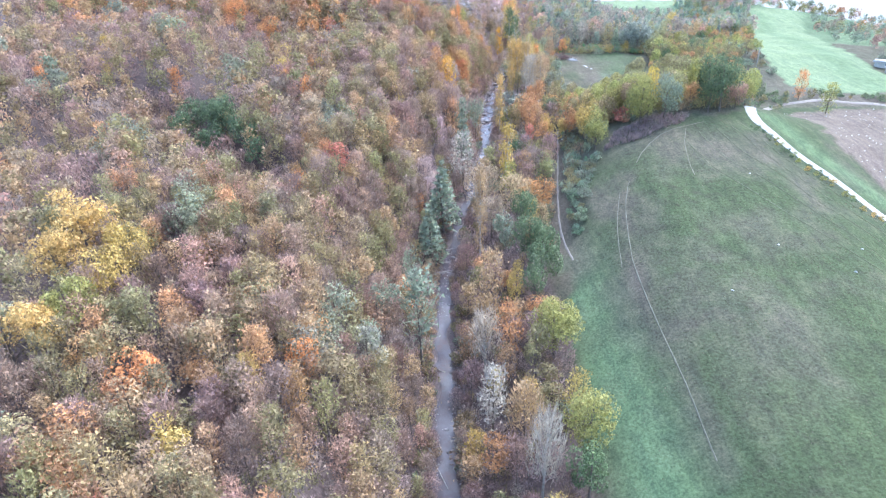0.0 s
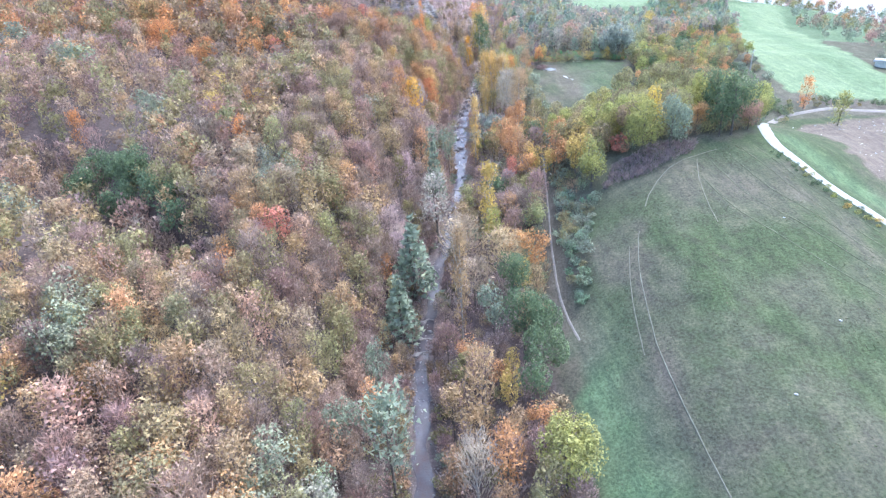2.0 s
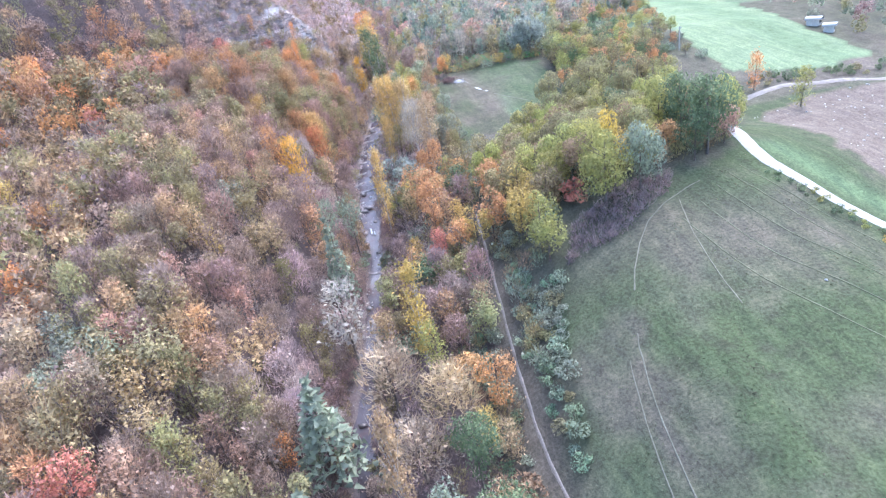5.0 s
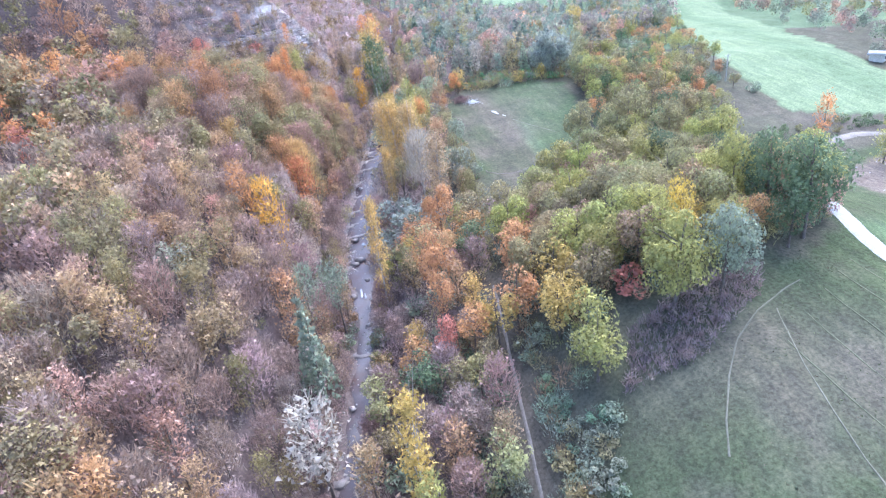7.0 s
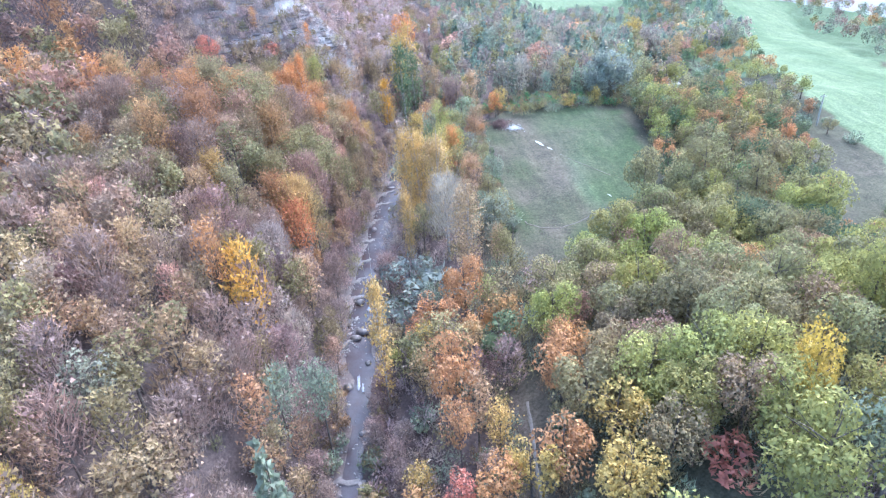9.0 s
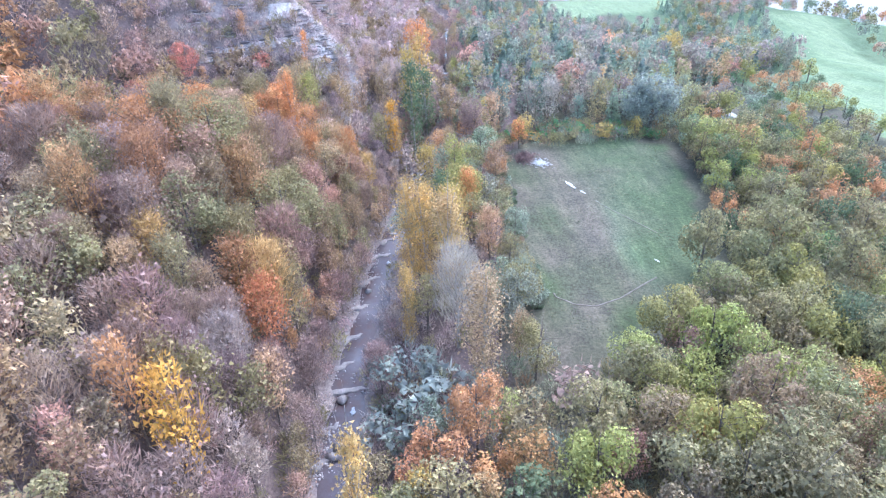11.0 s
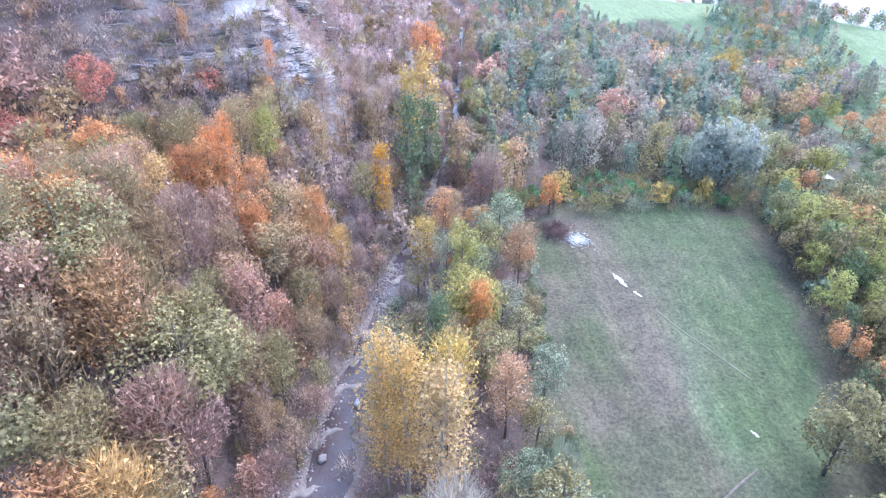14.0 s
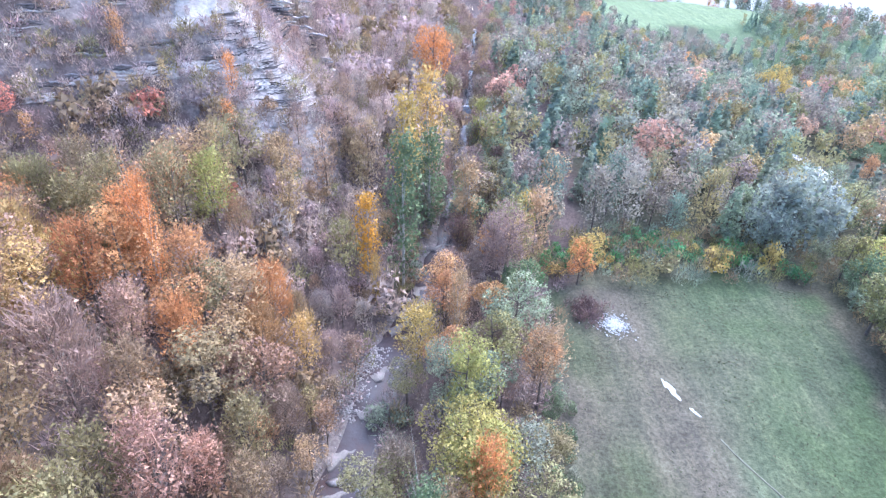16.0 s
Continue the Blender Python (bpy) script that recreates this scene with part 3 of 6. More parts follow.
GROUP_NAME = {"copse trees": "copse_tree", "field edge trees": "hedgerow_tree", "roadside trees": "roadside_tree", "stream bank trees": "bank_tree",
              "stream edge shrubs": "shrub", "field hedge": "hedge_bush", "lane-side weeds": "weed_clump", "track hedge": "hedge_bush"}
LOW_GROWTH = ("stream edge shrubs", "field hedge", "lane-side weeds", "track hedge")


CROWN_SHARE = {"oak": 0.76, "broad": 0.8, "slim": 0.78, "twiggy": 0.82, "poplar": 0.88, "conifer": 0.85}


def crown_share(kind, x, y):
    """How much of a tree's height its crown takes: the crowded valley trees carry theirs high on bare stems."""
    return CROWN_SHARE.get(kind, 1.0) if x < stream_x(y) + 15 and y < 200 else 1.0


def plant(kind, x, y, tall, tint, label, wide=None, category=None, group=""):
    """One tree or bush with trunk and crown, rooted at (x, y), that tall."""
    PLANTED.append((x, y, tall * 0.3 * (wide or 1.0)))
    bank = BANK[kind]
    me, wd, _, h, _, _, stem, arms, _, dm = bank[int(rng.integers(len(bank)))]
    if 146 < y < 196 and x < 34:
        me = dm
    k = tall / h
    w = k * (wide or 1.0)
    root = new(GROUP_NAME.get(group, KIND_NAME[kind]) if kind in ("oak", "broad") or group in LOW_GROWTH else KIND_NAME[kind], None)
    root.empty_display_size = 0.3
    root.matrix_basis = pose(x, y, float(height(x, y)) - 0.1, 0, 0, float(rng.uniform(0, 360))) 
    share = crown_share(kind, x, y)
    up = Matrix.Translation((0, 0, (1 - share) * tall)) @ Matrix.Diagonal((w, w, k * share, 1))
    if group:
        part("trunk", wd, root, m=Matrix.Diagonal((w, w, k, 1)))
    else:
        part("trunk", stem, root, m=Matrix.Diagonal((w, w, k, 1)))
        for a in arms:
            part("limb", a, root, m=up)
    c = part("crown", me, root, m=up)
    c.color = (*tint, 1)
    cat = category or {"bush": "bush", "reed": "reeds"}.get(kind, "tree")
    return tagged(root, label, cat, group)


def is_free(x, y, room=0.4):
    """Whether a place is not under a tree that stands already."""
    return all((x - a) ** 2 + (y - b) ** 2 > (r + room) ** 2 for a, b, r in FIRST)


def thin_out(x, y, gap, r):
    """Keep places that lie at least about gap apart."""
    cell, keep = {}, []
    for i in r.permutation(len(x)):
        k = (int(x[i] // gap), int(y[i] // gap))
        if all((x[i] - x[j]) ** 2 + (y[i] - y[j]) ** 2 > gap * gap for a in (-1, 0, 1) for b in (-1, 0, 1) for j in cell.get((k[0] + a, k[1] + b), ())):
            cell.setdefault(k, []).append(i)
            keep.append(i)
    return np.array(keep)


def wood_stuff(name, places, label, category="trees", wide=1.0):
    """A wood joined into one mesh. places: rows of kind, x, y, tall, tint, coarse."""
    vs, cs, ws = [], [], []
    for kind, x, y, tall, tint, coarse in places:
        bank = BANK[kind]
        _, _, fine_v, h, wood, coarse_v, _, _, dense_v, _ = bank[int(rng.integers(len(bank)))]
        v = (fine_v, coarse_v, dense_v)[coarse]
        k, a = tall / h, rng.uniform(0, 2 * np.pi)
        rot = np.array([[np.cos(a), np.sin(a), 0], [-np.sin(a), np.cos(a), 0], [0, 0, 1]]) * (k * wide, k * wide, k)
        at = (x, y, float(height(x, y)) - 0.15)
        share = crown_share(kind, x, y)
        vs.append((v @ rot) * (1, 1, share) + at + np.array((0, 0, (1 - share) * tall)))
        cs.append(np.repeat([tint], len(v), 0))
        if coarse != 1:
            ws.append((wood[0] @ rot + at, wood[1]))
    root = new(name, None)
    tagged(root, label, category, kind="stuff")
    v = np.concatenate(vs)
    tagged(part("crowns", raw_mesh(name + "_crowns", v, sliver(v), LEAF_STUFF, tint=np.concatenate(cs)), root), kind="stuff")
    if ws:
        wv, wf = joined(ws)
        tagged(part("trunks", raw_mesh(name + "_trunks", wv, wf, BARK, True), root), kind="stuff")
    return root


def shade_of(tint, r, spread=0.16):
    t = np.array(tint) * r.uniform(1 - spread, 1 + spread) * r.uniform(0.94, 1.06, 3)
    return tuple(float(v) for v in t)


# ---- the wooded hillside ----
def rock_line(x, y):
    """Metres behind the foot of the bare marl face."""
    return 0.84 * (y - np.interp(x, [-120, -85, -60, -40, -24, -12, 0, 10, 17, 30], [172, 180, 204, 212, 208, 198, 203, 211, 222, 250]))


def slope_palette(x, y, r):
    """What grows at a place on the hillside: kind, tint, height."""
    d = stream_x(y) - x
    warm = 0.5 * waves(x, y, 9, 0.7) + 0.35 * waves(x, y, 3.7, 2.2) + 0.5 * bump(y, 42, 22) - 0.32 * bump(y, 118, 20) * soft(8, 26, d) + 0.4 * soft(55, 75, d) * soft(110, 140, y) - 0.25 * soft(14, 4, d) + 0.75 * bump(y, 176, 20) * soft(5, 12, d)
    green = 0.7 * waves(x, y, 12, 5.1) + 0.3 * waves(x, y, 4, 3.3)
    u = r.uniform() + 0.2 * warm - 0.05
    if green > 0.75 and u < 0.85:
        return ("oak", GREYGREEN if u < 0.5 else OLIVE, r.uniform(5.5, 7.5))
    if u < 0.27:
        return ("twiggy", MAUVE, r.uniform(4.6, 6.6))
    if u < 0.44:
        return ("slim", tuple(0.55 * a + 0.45 * b for a, b in zip(MAUVE, TAN)), r.uniform(4.8, 6.8))
    if u < 0.67:
        return (("oak", "slim", "slim", "slim")[int(r.integers(4))], OLIVE, r.uniform(5.2, 7.2))
    if u < 0.89:
        return (("oak", "slim", "slim", "slim")[int(r.integers(4))], TAN, r.uniform(5.0, 7.0))
    if u < 0.93:
        return ("slim", PINK, r.uniform(4.6, 6.0))
    if u < 1.05:
        return (("oak", "slim", "slim", "slim")[int(r.integers(4))], tuple(0.5 * a + 0.5 * b for a, b in zip(ORANGE, TAN)), r.uniform(5.0, 6.8))
    return (("oak", "slim", "slim", "slim")[int(r.integers(4))], (ORANGE, YELLOW, RED)[int(r.integers(3))], r.uniform(4.8, 6.5))


hr = np.random.default_rng(5)
hx, hy = hr.uniform(-125, 36, 26000), hr.uniform(12, 330, 26000)
hd = stream_x(hy) - hx
ok = (hd > 1.9) & (hd < 112) & (hx > -32 - 0.62 * hy) & (hx > -62 + 0.9 * np.minimum(0, 215 - hy) * 0 - 60 * (hy < 190))
hx, hy, hd = hx[ok], hy[ok], hd[ok]
s_h = rock_line(hx, hy)
rocky = soft(0, 8, s_h) * (hd > 8)
ok = hr.uniform(size=len(hx)) > (0.1 + 0.3 * soft(-2, 4, hx)) * inside(hx, hy, MARL_FACE) + 0.1 * rocky * (hx < -17)
hx, hy, hd, s_h = hx[ok], hy[ok], hd[ok], s_h[ok]
keep = thin_out(hx, hy, 1.6, hr)
hx, hy, hd, s_h = hx[keep], hy[keep], hd[keep], s_h[keep]
# farther up they stand wider apart; in the tall zone every other one is a low filler
tall_zone = (hy > 150) & (hy < 192) & (hd > 4) & (s_h < -4)
far_i = np.flatnonzero(hd > 38)
far_i = far_i[thin_out(hx[far_i], hy[far_i], 2.15, hr)]
keep = np.r_[np.flatnonzero(hd <= 38), far_i]
hx, hy, hd, s_h, tall_zone = hx[keep], hy[keep], hd[keep], s_h[keep], tall_zone[keep]
lead = np.zeros(len(hx), bool)
zone_i = np.flatnonzero(tall_zone)
lead[zone_i[thin_out(hx[zone_i], hy[zone_i], 1.95, hr)]] = True
SLOPE_TREES, slope_wood = [], []
for x, y, d, s, first, zone in zip(hx, hy, hd, s_h, lead, tall_zone):
    kind, tint, tall = slope_palette(x, y, hr)
    if zone and not first:
        kind, tint, tall = ("twiggy", "bush", "slim")[int(hr.integers(3))], (MAUVE, BROWN, TAN, RUST)[int(hr.integers(4))], hr.uniform(2.4, 4.4)
    elif zone and hr.uniform() < 0.92:
        u = hr.uniform() + 0.15 * waves(x, y, 5, 0.6)
        kind = ("oak", "slim", "slim", "twiggy")[int(hr.integers(4))]
        tint = OLIVE if u < 0.26 else (BROWN if u < 0.4 else (TAN if u < 0.5 else (RUST if u < 0.64 else (ORANGE if u < 0.74 else (PINK if u < 0.86 else (MAUVE if u < 0.96 else GOLD))))))
        tint = tuple(0.86 * c for c in tint)
        tall = hr.uniform(5.8, 8.0)
    tint = shade_of(tuple(0.82 * a + 0.18 * b for a, b in zip(tint, (0.42, 0.30, 0.2))), hr)
    tall *= (1 + 0.12 * bump(y, 158, 14)) * (0.66 + 0.34 * soft(2.5, 8, d)) * (1 - 0.45 * soft(-10, 2, s))
    face = bool(inside(np.array(x), np.array(y), MARL_FACE))
    if 1.5 < d < 11 and 96 < y < 150 and hr.uniform() < 0.55:
        kind, tint = "twiggy", shade_of(TWIG if hr.uniform() < 0.5 else MAUVE, hr)
    if (s > (-4 if x > -4 else 0) or (y > 186 and d < 16)) and hr.uniform() < 0.88:
        kind, tint = ("twiggy", "twiggy", "bush")[int(hr.integers(3))], shade_of(TWIG if hr.uniform() < 0.75 else BROWN, hr)
        tall = hr.uniform(0.7, 1.9) if face else hr.uniform(1.8, 3.8) * (1 + 0.5 * soft(208, 222, y) * (x > 4))
    tall *= 1.35 - 0.35 * soft(-6, 2, s)
    coarse = 2 if first and d < 30 else (1 if d > (44 if 26 < y < 80 else 25) or y > 225 or y < 26 else 0)
    SLOPE_TREES.append((kind, float(x), float(y), float(tall), tint, coarse))


# ---- trees that stand out ----
plant("oak", -6.6, 65.2, 9.8, GREYGREEN, "grey-green rounded tree on the stream bank", 0.67)
plant("slim", -1.6, 63.8, 14.9, GREYGREEN, "grey-green upright tree beside the stream", 0.85)
plant("oak", -3.5, 74.3, 11.4, GREYGREEN, "grey-green rounded tree on the stream bank", 0.45)
plant("slim", -6.4, 54.4, 6.3, YELLOW, "small yellow tree among bare thicket", 0.60)
plant("poplar", 24.2, 147.4, 13.5, (0.5, 0.385, 0.24), "pale tan half-bare tree beside the stream", 1.1)
plant("poplar", 22.2, 159.8, 14.0, (0.56, 0.42, 0.22), "tan-gold feathery tree beside the stream", 1.1)
plant("slim", 10.2, 61.4, 10.5, RUST, "orange-tan tree on the stream bank", 0.75)
plant("slim", 7.7, 51.7, 11.4, PALE, "pale cream-leaved tree beside the stream", 0.75)
plant("broad", 14.3, 86.1, 10.9, GREEN, "green rounded tree on the stream bank", 0.50)
plant("broad", 16.5, 77.9, 9.0, GREEN, "green rounded tree on the stream bank", 0.61)
plant("oak", 11.1, 81.1, 11.4, GREYGREEN, "grey-green rounded tree on the stream bank", 0.57)
plant("oak", 14.3, 69.4, 10.5, GREEN, "ivy-dark green tree on the stream bank", 0.52)
plant("oak", 12.5, 74.2, 7.0, YELLOW, "bright yellow small tree on the bank", 0.47)
plant("broad", 16.5, 62.1, 9.0, LIME, "lime-olive broad tree at the meadow edge", 0.74)
plant("broad", 17.9, 46.9, 9.6, LIME, "lime-olive broad tree at the meadow edge", 0.68)
plant("oak", 13.4, 57.5, 10.5, OLIVE, "olive rounded tree on the stream bank", 0.58)
plant("twiggy", 11.1, 48.7, 10.5, TAN, "thin tan tree on the stream bank", 0.75)
plant("bare", 12.6, 43.3, 12.2, PALE, "bare pale tree at the meadow edge", 0.58)
plant("poplar", 7.2, 84.5, 17.1, TAN, "tall tan poplar beside the stream", 0.56)
plant("slim", 8.3, 69.5, 13.1, TAN, "thin tan tree on the stream bank", 0.68)
plant("conifer", 0.8, 93.4, 14.5, GREYGREEN, "tall grey-green tree on the stream bank", 1.1)
plant("conifer", -1.2, 85.2, 11.5, GREYGREEN, "tall grey-green tree on the stream bank", 1.1)
plant("broad", -39.0, 57.6, 11.2, GOLD, "broad golden-yellow tree on the hillside", 0.80)
plant("broad", -34.8, 57.7, 9.8, YELLOW, "yellow-olive tree on the hillside", 0.61)
plant("oak", -45.2, 63.2, 8.4, GOLD, "golden-yellow tree on the hillside", 0.84)
plant("oak", -27.2, 42.1, 9.1, ORANGE, "salmon-orange tree on the hillside", 0.80)
plant("oak", -12.5, 47.4, 8.4, ORANGE, "salmon-orange tree on the hillside", 0.67)
plant("oak", -20.8, 34.9, 9.1, YELLOW, "yellow-olive tree on the hillside", 0.79)
plant("oak", -29.2, 34.7, 9.1, RUST, "tan-orange tree on the hillside", 0.80)
plant("broad", -36.1, 34.3, 7, GREYGREEN, "grey-green tree on the hillside", 0.78)
plant("broad", -39.3, 98.6, 9.8, GREEN, "dark green tree above the gully", 0.68)
plant("broad", -32.8, 94.0, 9.8, GREEN, "dark green tree above the gully", 0.63)
plant("broad", -44.6, 101.4, 9.1, GREEN, "dark green tree above the gully", 0.62)
plant("slim", -49.5, 107.6, 8.4, ORANGE, "orange-yellow slender tree on the hillside", 0.67)
plant("oak", -15.2, 84.3, 8.4, RED, "red-leaved tree on the hillside", 0.73)
plant("slim", -30.0, 113.2, 7.0, ORANGE, "orange slender tree on the hillside", 0.72)
plant("broad", -51.0, 147.8, 10.5, ORANGE, "orange rounded tree on the hillside crest", 0.62)
plant("slim", -47.0, 166.4, 9.1, ORANGE, "orange tree on the hillside crest", 0.75)
plant("slim", -66.7, 116.5, 7.7, YELLOW, "yellow slender tree on the hillside", 0.59)
plant("slim", -61.7, 106.6, 7.0, YELLOW, "yellow slender tree on the hillside", 0.63)
plant("slim", -40.6, 129.0, 7.0, YELLOW, "yellow tree on the hillside", 0.73)
plant("slim", -71.8, 102.9, 7.0, ORANGE, "orange tree on the hillside", 0.70)
plant("oak", -94.9, 123.2, 6, ORANGE, "orange tree on the hillside crest", 1.1)
plant("oak", -19.5, 79.2, 8.4, ORANGE, "tan-orange rounded tree on the spur", 0.77)
plant("slim", -27.1, 58.0, 9.8, PINK, "pink-tan slender tree on the hillside", 0.87)
plant("slim", -20.9, 73.4, 7.7, PINK, "pink-red slender tree on the hillside", 0.65)
plant("slim", 4.6, 108.6, 12.5, PALE, "white-silver leaved tree beside the stream", 0.95)
plant("poplar", 12.8, 103.2, 14.5, (0.6, 0.46, 0.16), "yellow poplar beside the stream", 0.75)
plant("slim", 13.4, 100.8, 8.0, LIME, "lime-green tree beside the stream", 0.95)
plant("oak", 19.2, 122.2, 9.6, RUST, "tan-orange rounded tree near the stream", 0.52)
plant("broad", 22.6, 139.6, 10.2, RUST, "tan-orange rounded tree near the stream", 0.56)
plant("poplar", 17.6, 153.6, 11.0, GOLD, "golden-yellow poplar beside the stream", 0.62)
plant("poplar", 25.4, 189.0, 9.5, TAN, "tan half-bare poplar beside the stream", 0.8)
plant("broad", 25.2, 175.0, 10.0, (0.47, 0.42, 0.16), "yellow-olive broad tree beside the stream", 0.8)
plant("oak", 26.6, 169.6, 8.5, OLIVE, "olive tree beside the stream", 0.85)
plant("slim", 23.1, 164.1, 12.2, YELLOW, "yellow tree beside the stream", 0.75)
plant("slim", 1.4, 136.3, 13.0, (0.72, 0.45, 0.12), "orange-yellow tree above the stream", 0.62)
plant("slim", -1.2, 136.6, 11.0, RUST, "red-orange tree above the stream", 0.6)
plant("slim", -6.8, 194.0, 7.0, ORANGE, "small orange tree on the spur", 0.60)
plant("oak", 7.6, 128.1, 12.2, GREYGREEN, "grey-green tree beside the stream", 0.46)
plant("slim", 4.3, 127.5, 10.5, GREYGREEN, "grey-green tree beside the stream", 0.70)
plant("slim", -24.2, 106.2, 8.4, ORANGE, "orange tree on the hillside", 0.87)
plant("slim", -34.1, 128.5, 7.7, YELLOW, "yellow tree on the hillside", 0.97)
plant("slim", -31.6, 117.0, 7.7, YELLOW, "yellow tree on the hillside", 1.01)
plant("slim", -24.8, 119.8, 7.0, YELLOW, "yellow tree on the hillside", 0.81)
plant("slim", -8.2, 114.5, 6.3, YELLOW, "small yellow tree on the hillside", 0.76)
plant("broad", -45.9, 166.2, 9.8, ORANGE, "orange rounded tree on the hillside crest", 0.79)
plant("broad", -42.4, 147.0, 9.8, ORANGE, "orange rounded tree on the hillside crest", 0.63)
plant("oak", 29.0, 126.0, 8.4, RUST, "tan-orange tree at the copse edge", 0.86)
plant("oak", 30.6, 118.5, 7.8, YELLOW, "orange-yellow tree at the copse edge", 0.97)
plant("oak", 29.8, 108.5, 8.4, LIME, "lime-green drooping tree at the copse edge", 0.89)
plant("broad", 39.4, 113.0, 8.4, LIME, "lime-green tree at the copse edge", 0.68)
plant("oak", 56.8, 142.3, 5.0, YELLOW, "bright yellow small tree in the copse", 0.80)
plant("oak", 40.2, 109.4, 5.4, LIME, "lime-green small tree at the copse edge", 0.80)
plant("broad", 43.1, 108.7, 9.6, GREYGREEN, "grey-green tree in the copse", 0.68)
plant("broad", 44.8, 136.7, 9.6, BROWN, "olive-brown tree in the copse", 0.67)
plant("oak", 43.4, 147.6, 7.2, PINK, "pink-brown tree in the copse", 0.80)
plant("bush", 36.5, 113.0, 3.0, RED, "dark red bush at the copse edge", 1.20)
plant("broad", 70.5, 148.0, 10.2, LIME, "yellow-green tree in the copse", 0.75)
plant("broad", 54.6, 118.1, 10.8, GREEN, "dark green tree in the copse", 0.66)
plant("broad", 55.5, 113.6, 11.4, GREEN, "large dark green tree by the lane", 0.72)
plant("oak", 52.9, 112.5, 7.2, GREEN, "dark green tree by the lane", 0.95)
plant("broad", 61.7, 161.0, 10.2, OLIVE, "olive tree in the copse", 0.78)
plant("broad", 52.7, 161.5, 9.0, OLIVE, "olive tree in the copse", 0.71)
plant("broad", 66.1, 155.3, 9.6, OLIVE, "olive-yellow tree in the copse", 0.68)
plant("slim", 92.2, 150.9, 7.2, ORANGE, "orange-yellow small tree beyond the lane", 0.88)
plant("slim", 92.6, 138.9, 7.2, LIME, "yellow-green small tree beyond the lane", 1.06)
plant("oak", 31.6, 168.4, 7.2, GREYGREEN, "grey-green tree by the low field", 0.91)
plant("bush", 17.0, 148.5, 5.2, SILVER, "silver-grey willow bush beside the stream", 1.25)
plant("bush", 19.8, 144.6, 5.0, SILVER, "silver-grey willow bush beside the stream", 1.3)
plant("bush", 15.7, 143.8, 4.2, SILVER, "silver-grey willow bush beside the stream", 1.2)
plant("reed", 31.0, 161.8, 5.4, (0.4, 0.46, 0.36), "pale silver-green feathery bush by the field", 0.8)
plant("conifer", 4.6, 118.4, 14.0, GREYGREEN, "grey-green tree beside the stream", 0.65)
plant("oak", 18.3, 117.0, 7.9, RED, "crimson small tree beside the path", 0.59)
plant("oak", 0.2, 137.7, 7.0, YELLOW, "orange-yellow tree above the stream", 0.61)
plant("broad", 19.5, 127.4, 10.9, RUST, "tan-brown rounded tree beside the stream", 0.55)
plant("poplar", 13.3, 132.5, 14.7, GOLD, "golden-yellow poplar beside the stream", 0.58)
plant("bush", 33.6, 145.3, 3.5, MAUVE, "bare mauve bramble by the low field", 1.60)
plant("oak", 26.3, 117.8, 8.4, RUST, "orange-tan tree at the copse edge", 0.88)
plant("oak", 24.0, 117.5, 7.8, YELLOW, "yellow-tan tree at the copse edge", 0.88)
plant("oak", 29.0, 113.1, 7.2, YELLOW, "yellow-olive tree at the copse edge", 0.89)
plant("oak", 36.7, 125.6, 6.6, PINK, "pink-brown tree in the copse", 0.87)
plant("oak", 43.4, 115.9, 6.0, YELLOW, "bright yellow small tree in the copse", 0.79)
plant("poplar", 3.7, 184.2, 12.4, ORANGE, "bright orange slender tree on the hillside", 0.59)
plant("slim", 8.5, 185.8, 8.4, TAN, "tan-yellow tree on the hillside", 1.22)
plant("poplar", 17.0, 198.4, 10.2, (0.78, 0.47, 0.1), "golden-orange poplar beside the stream", 0.85)
plant("poplar", 18.0, 195.6, 6.4, GOLD, "golden-orange poplar beside the stream", 0.62)
plant("poplar", 22.7, 215.4, 15.6, GOLD, "golden-yellow poplar beside the stream", 1.06)
plant("poplar", 20.4, 210.9, 14.4, YELLOW, "yellow-green poplar beside the stream", 0.91)
plant("poplar", 20.6, 198.3, 16.6, GREEN, "tall green poplar beside the stream", 0.79)
plant("poplar", 23.3, 208.4, 12.6, GREEN, "tall green poplar beside the stream", 1.07)
plant("poplar", 27.3, 206.1, 10.3, TAN, "tan-yellow poplar beside the stream", 1.17)
plant("poplar", 30.4, 226.2, 9.2, LIME, "yellow-green poplar beside the stream", 0.79)
plant("broad", 24.2, 245.8, 11.5, ORANGE, "orange-tan broad tree up the valley", 0.64)
plant("poplar", 33.3, 252.1, 10.3, TAN, "tan poplar up the valley", 0.89)
plant("broad", 30.3, 195.9, 10.2, MAUVE, "mauve-brown tree near the low field", 0.55)
plant("oak", 38.3, 197.5, 5.4, ORANGE, "orange bush-like tree at the field corner", 0.98)
plant("bush", 54.3, 200.5, 2.8, YELLOW, "bright yellow bush at the field edge", 1.00)
plant("bush", 59.6, 200.1, 4.0, YELLOW, "yellow climber on a bush at the field edge", 0.50)
plant("bush", 47.4, 200.2, 2.2, OLIVE, "olive-yellow bush at the field edge", 1.50)
plant("willow", 65.0, 205.6, 10.3, SILVER, "large silver-grey willow by the road", 1.00)
plant("willow", 61.5, 204.3, 8.0, SILVER, "silver-grey willow by the road", 0.82)
plant("broad", 96.2, 265.9, 10.3, YELLOW, "yellow-orange tree on the wooded hill", 0.67)
plant("poplar", 20.0, 161.6, 15.0, GOLD, "golden-tan tree beside the stream", 0.8)
plant("poplar", 18.3, 162.7, 15.5, GOLD, "golden-yellow poplar beside the stream", 0.78)
plant("oak", 25.2, 178.9, 12.2, LIME, "lime-yellow tree beside the stream", 0.58)
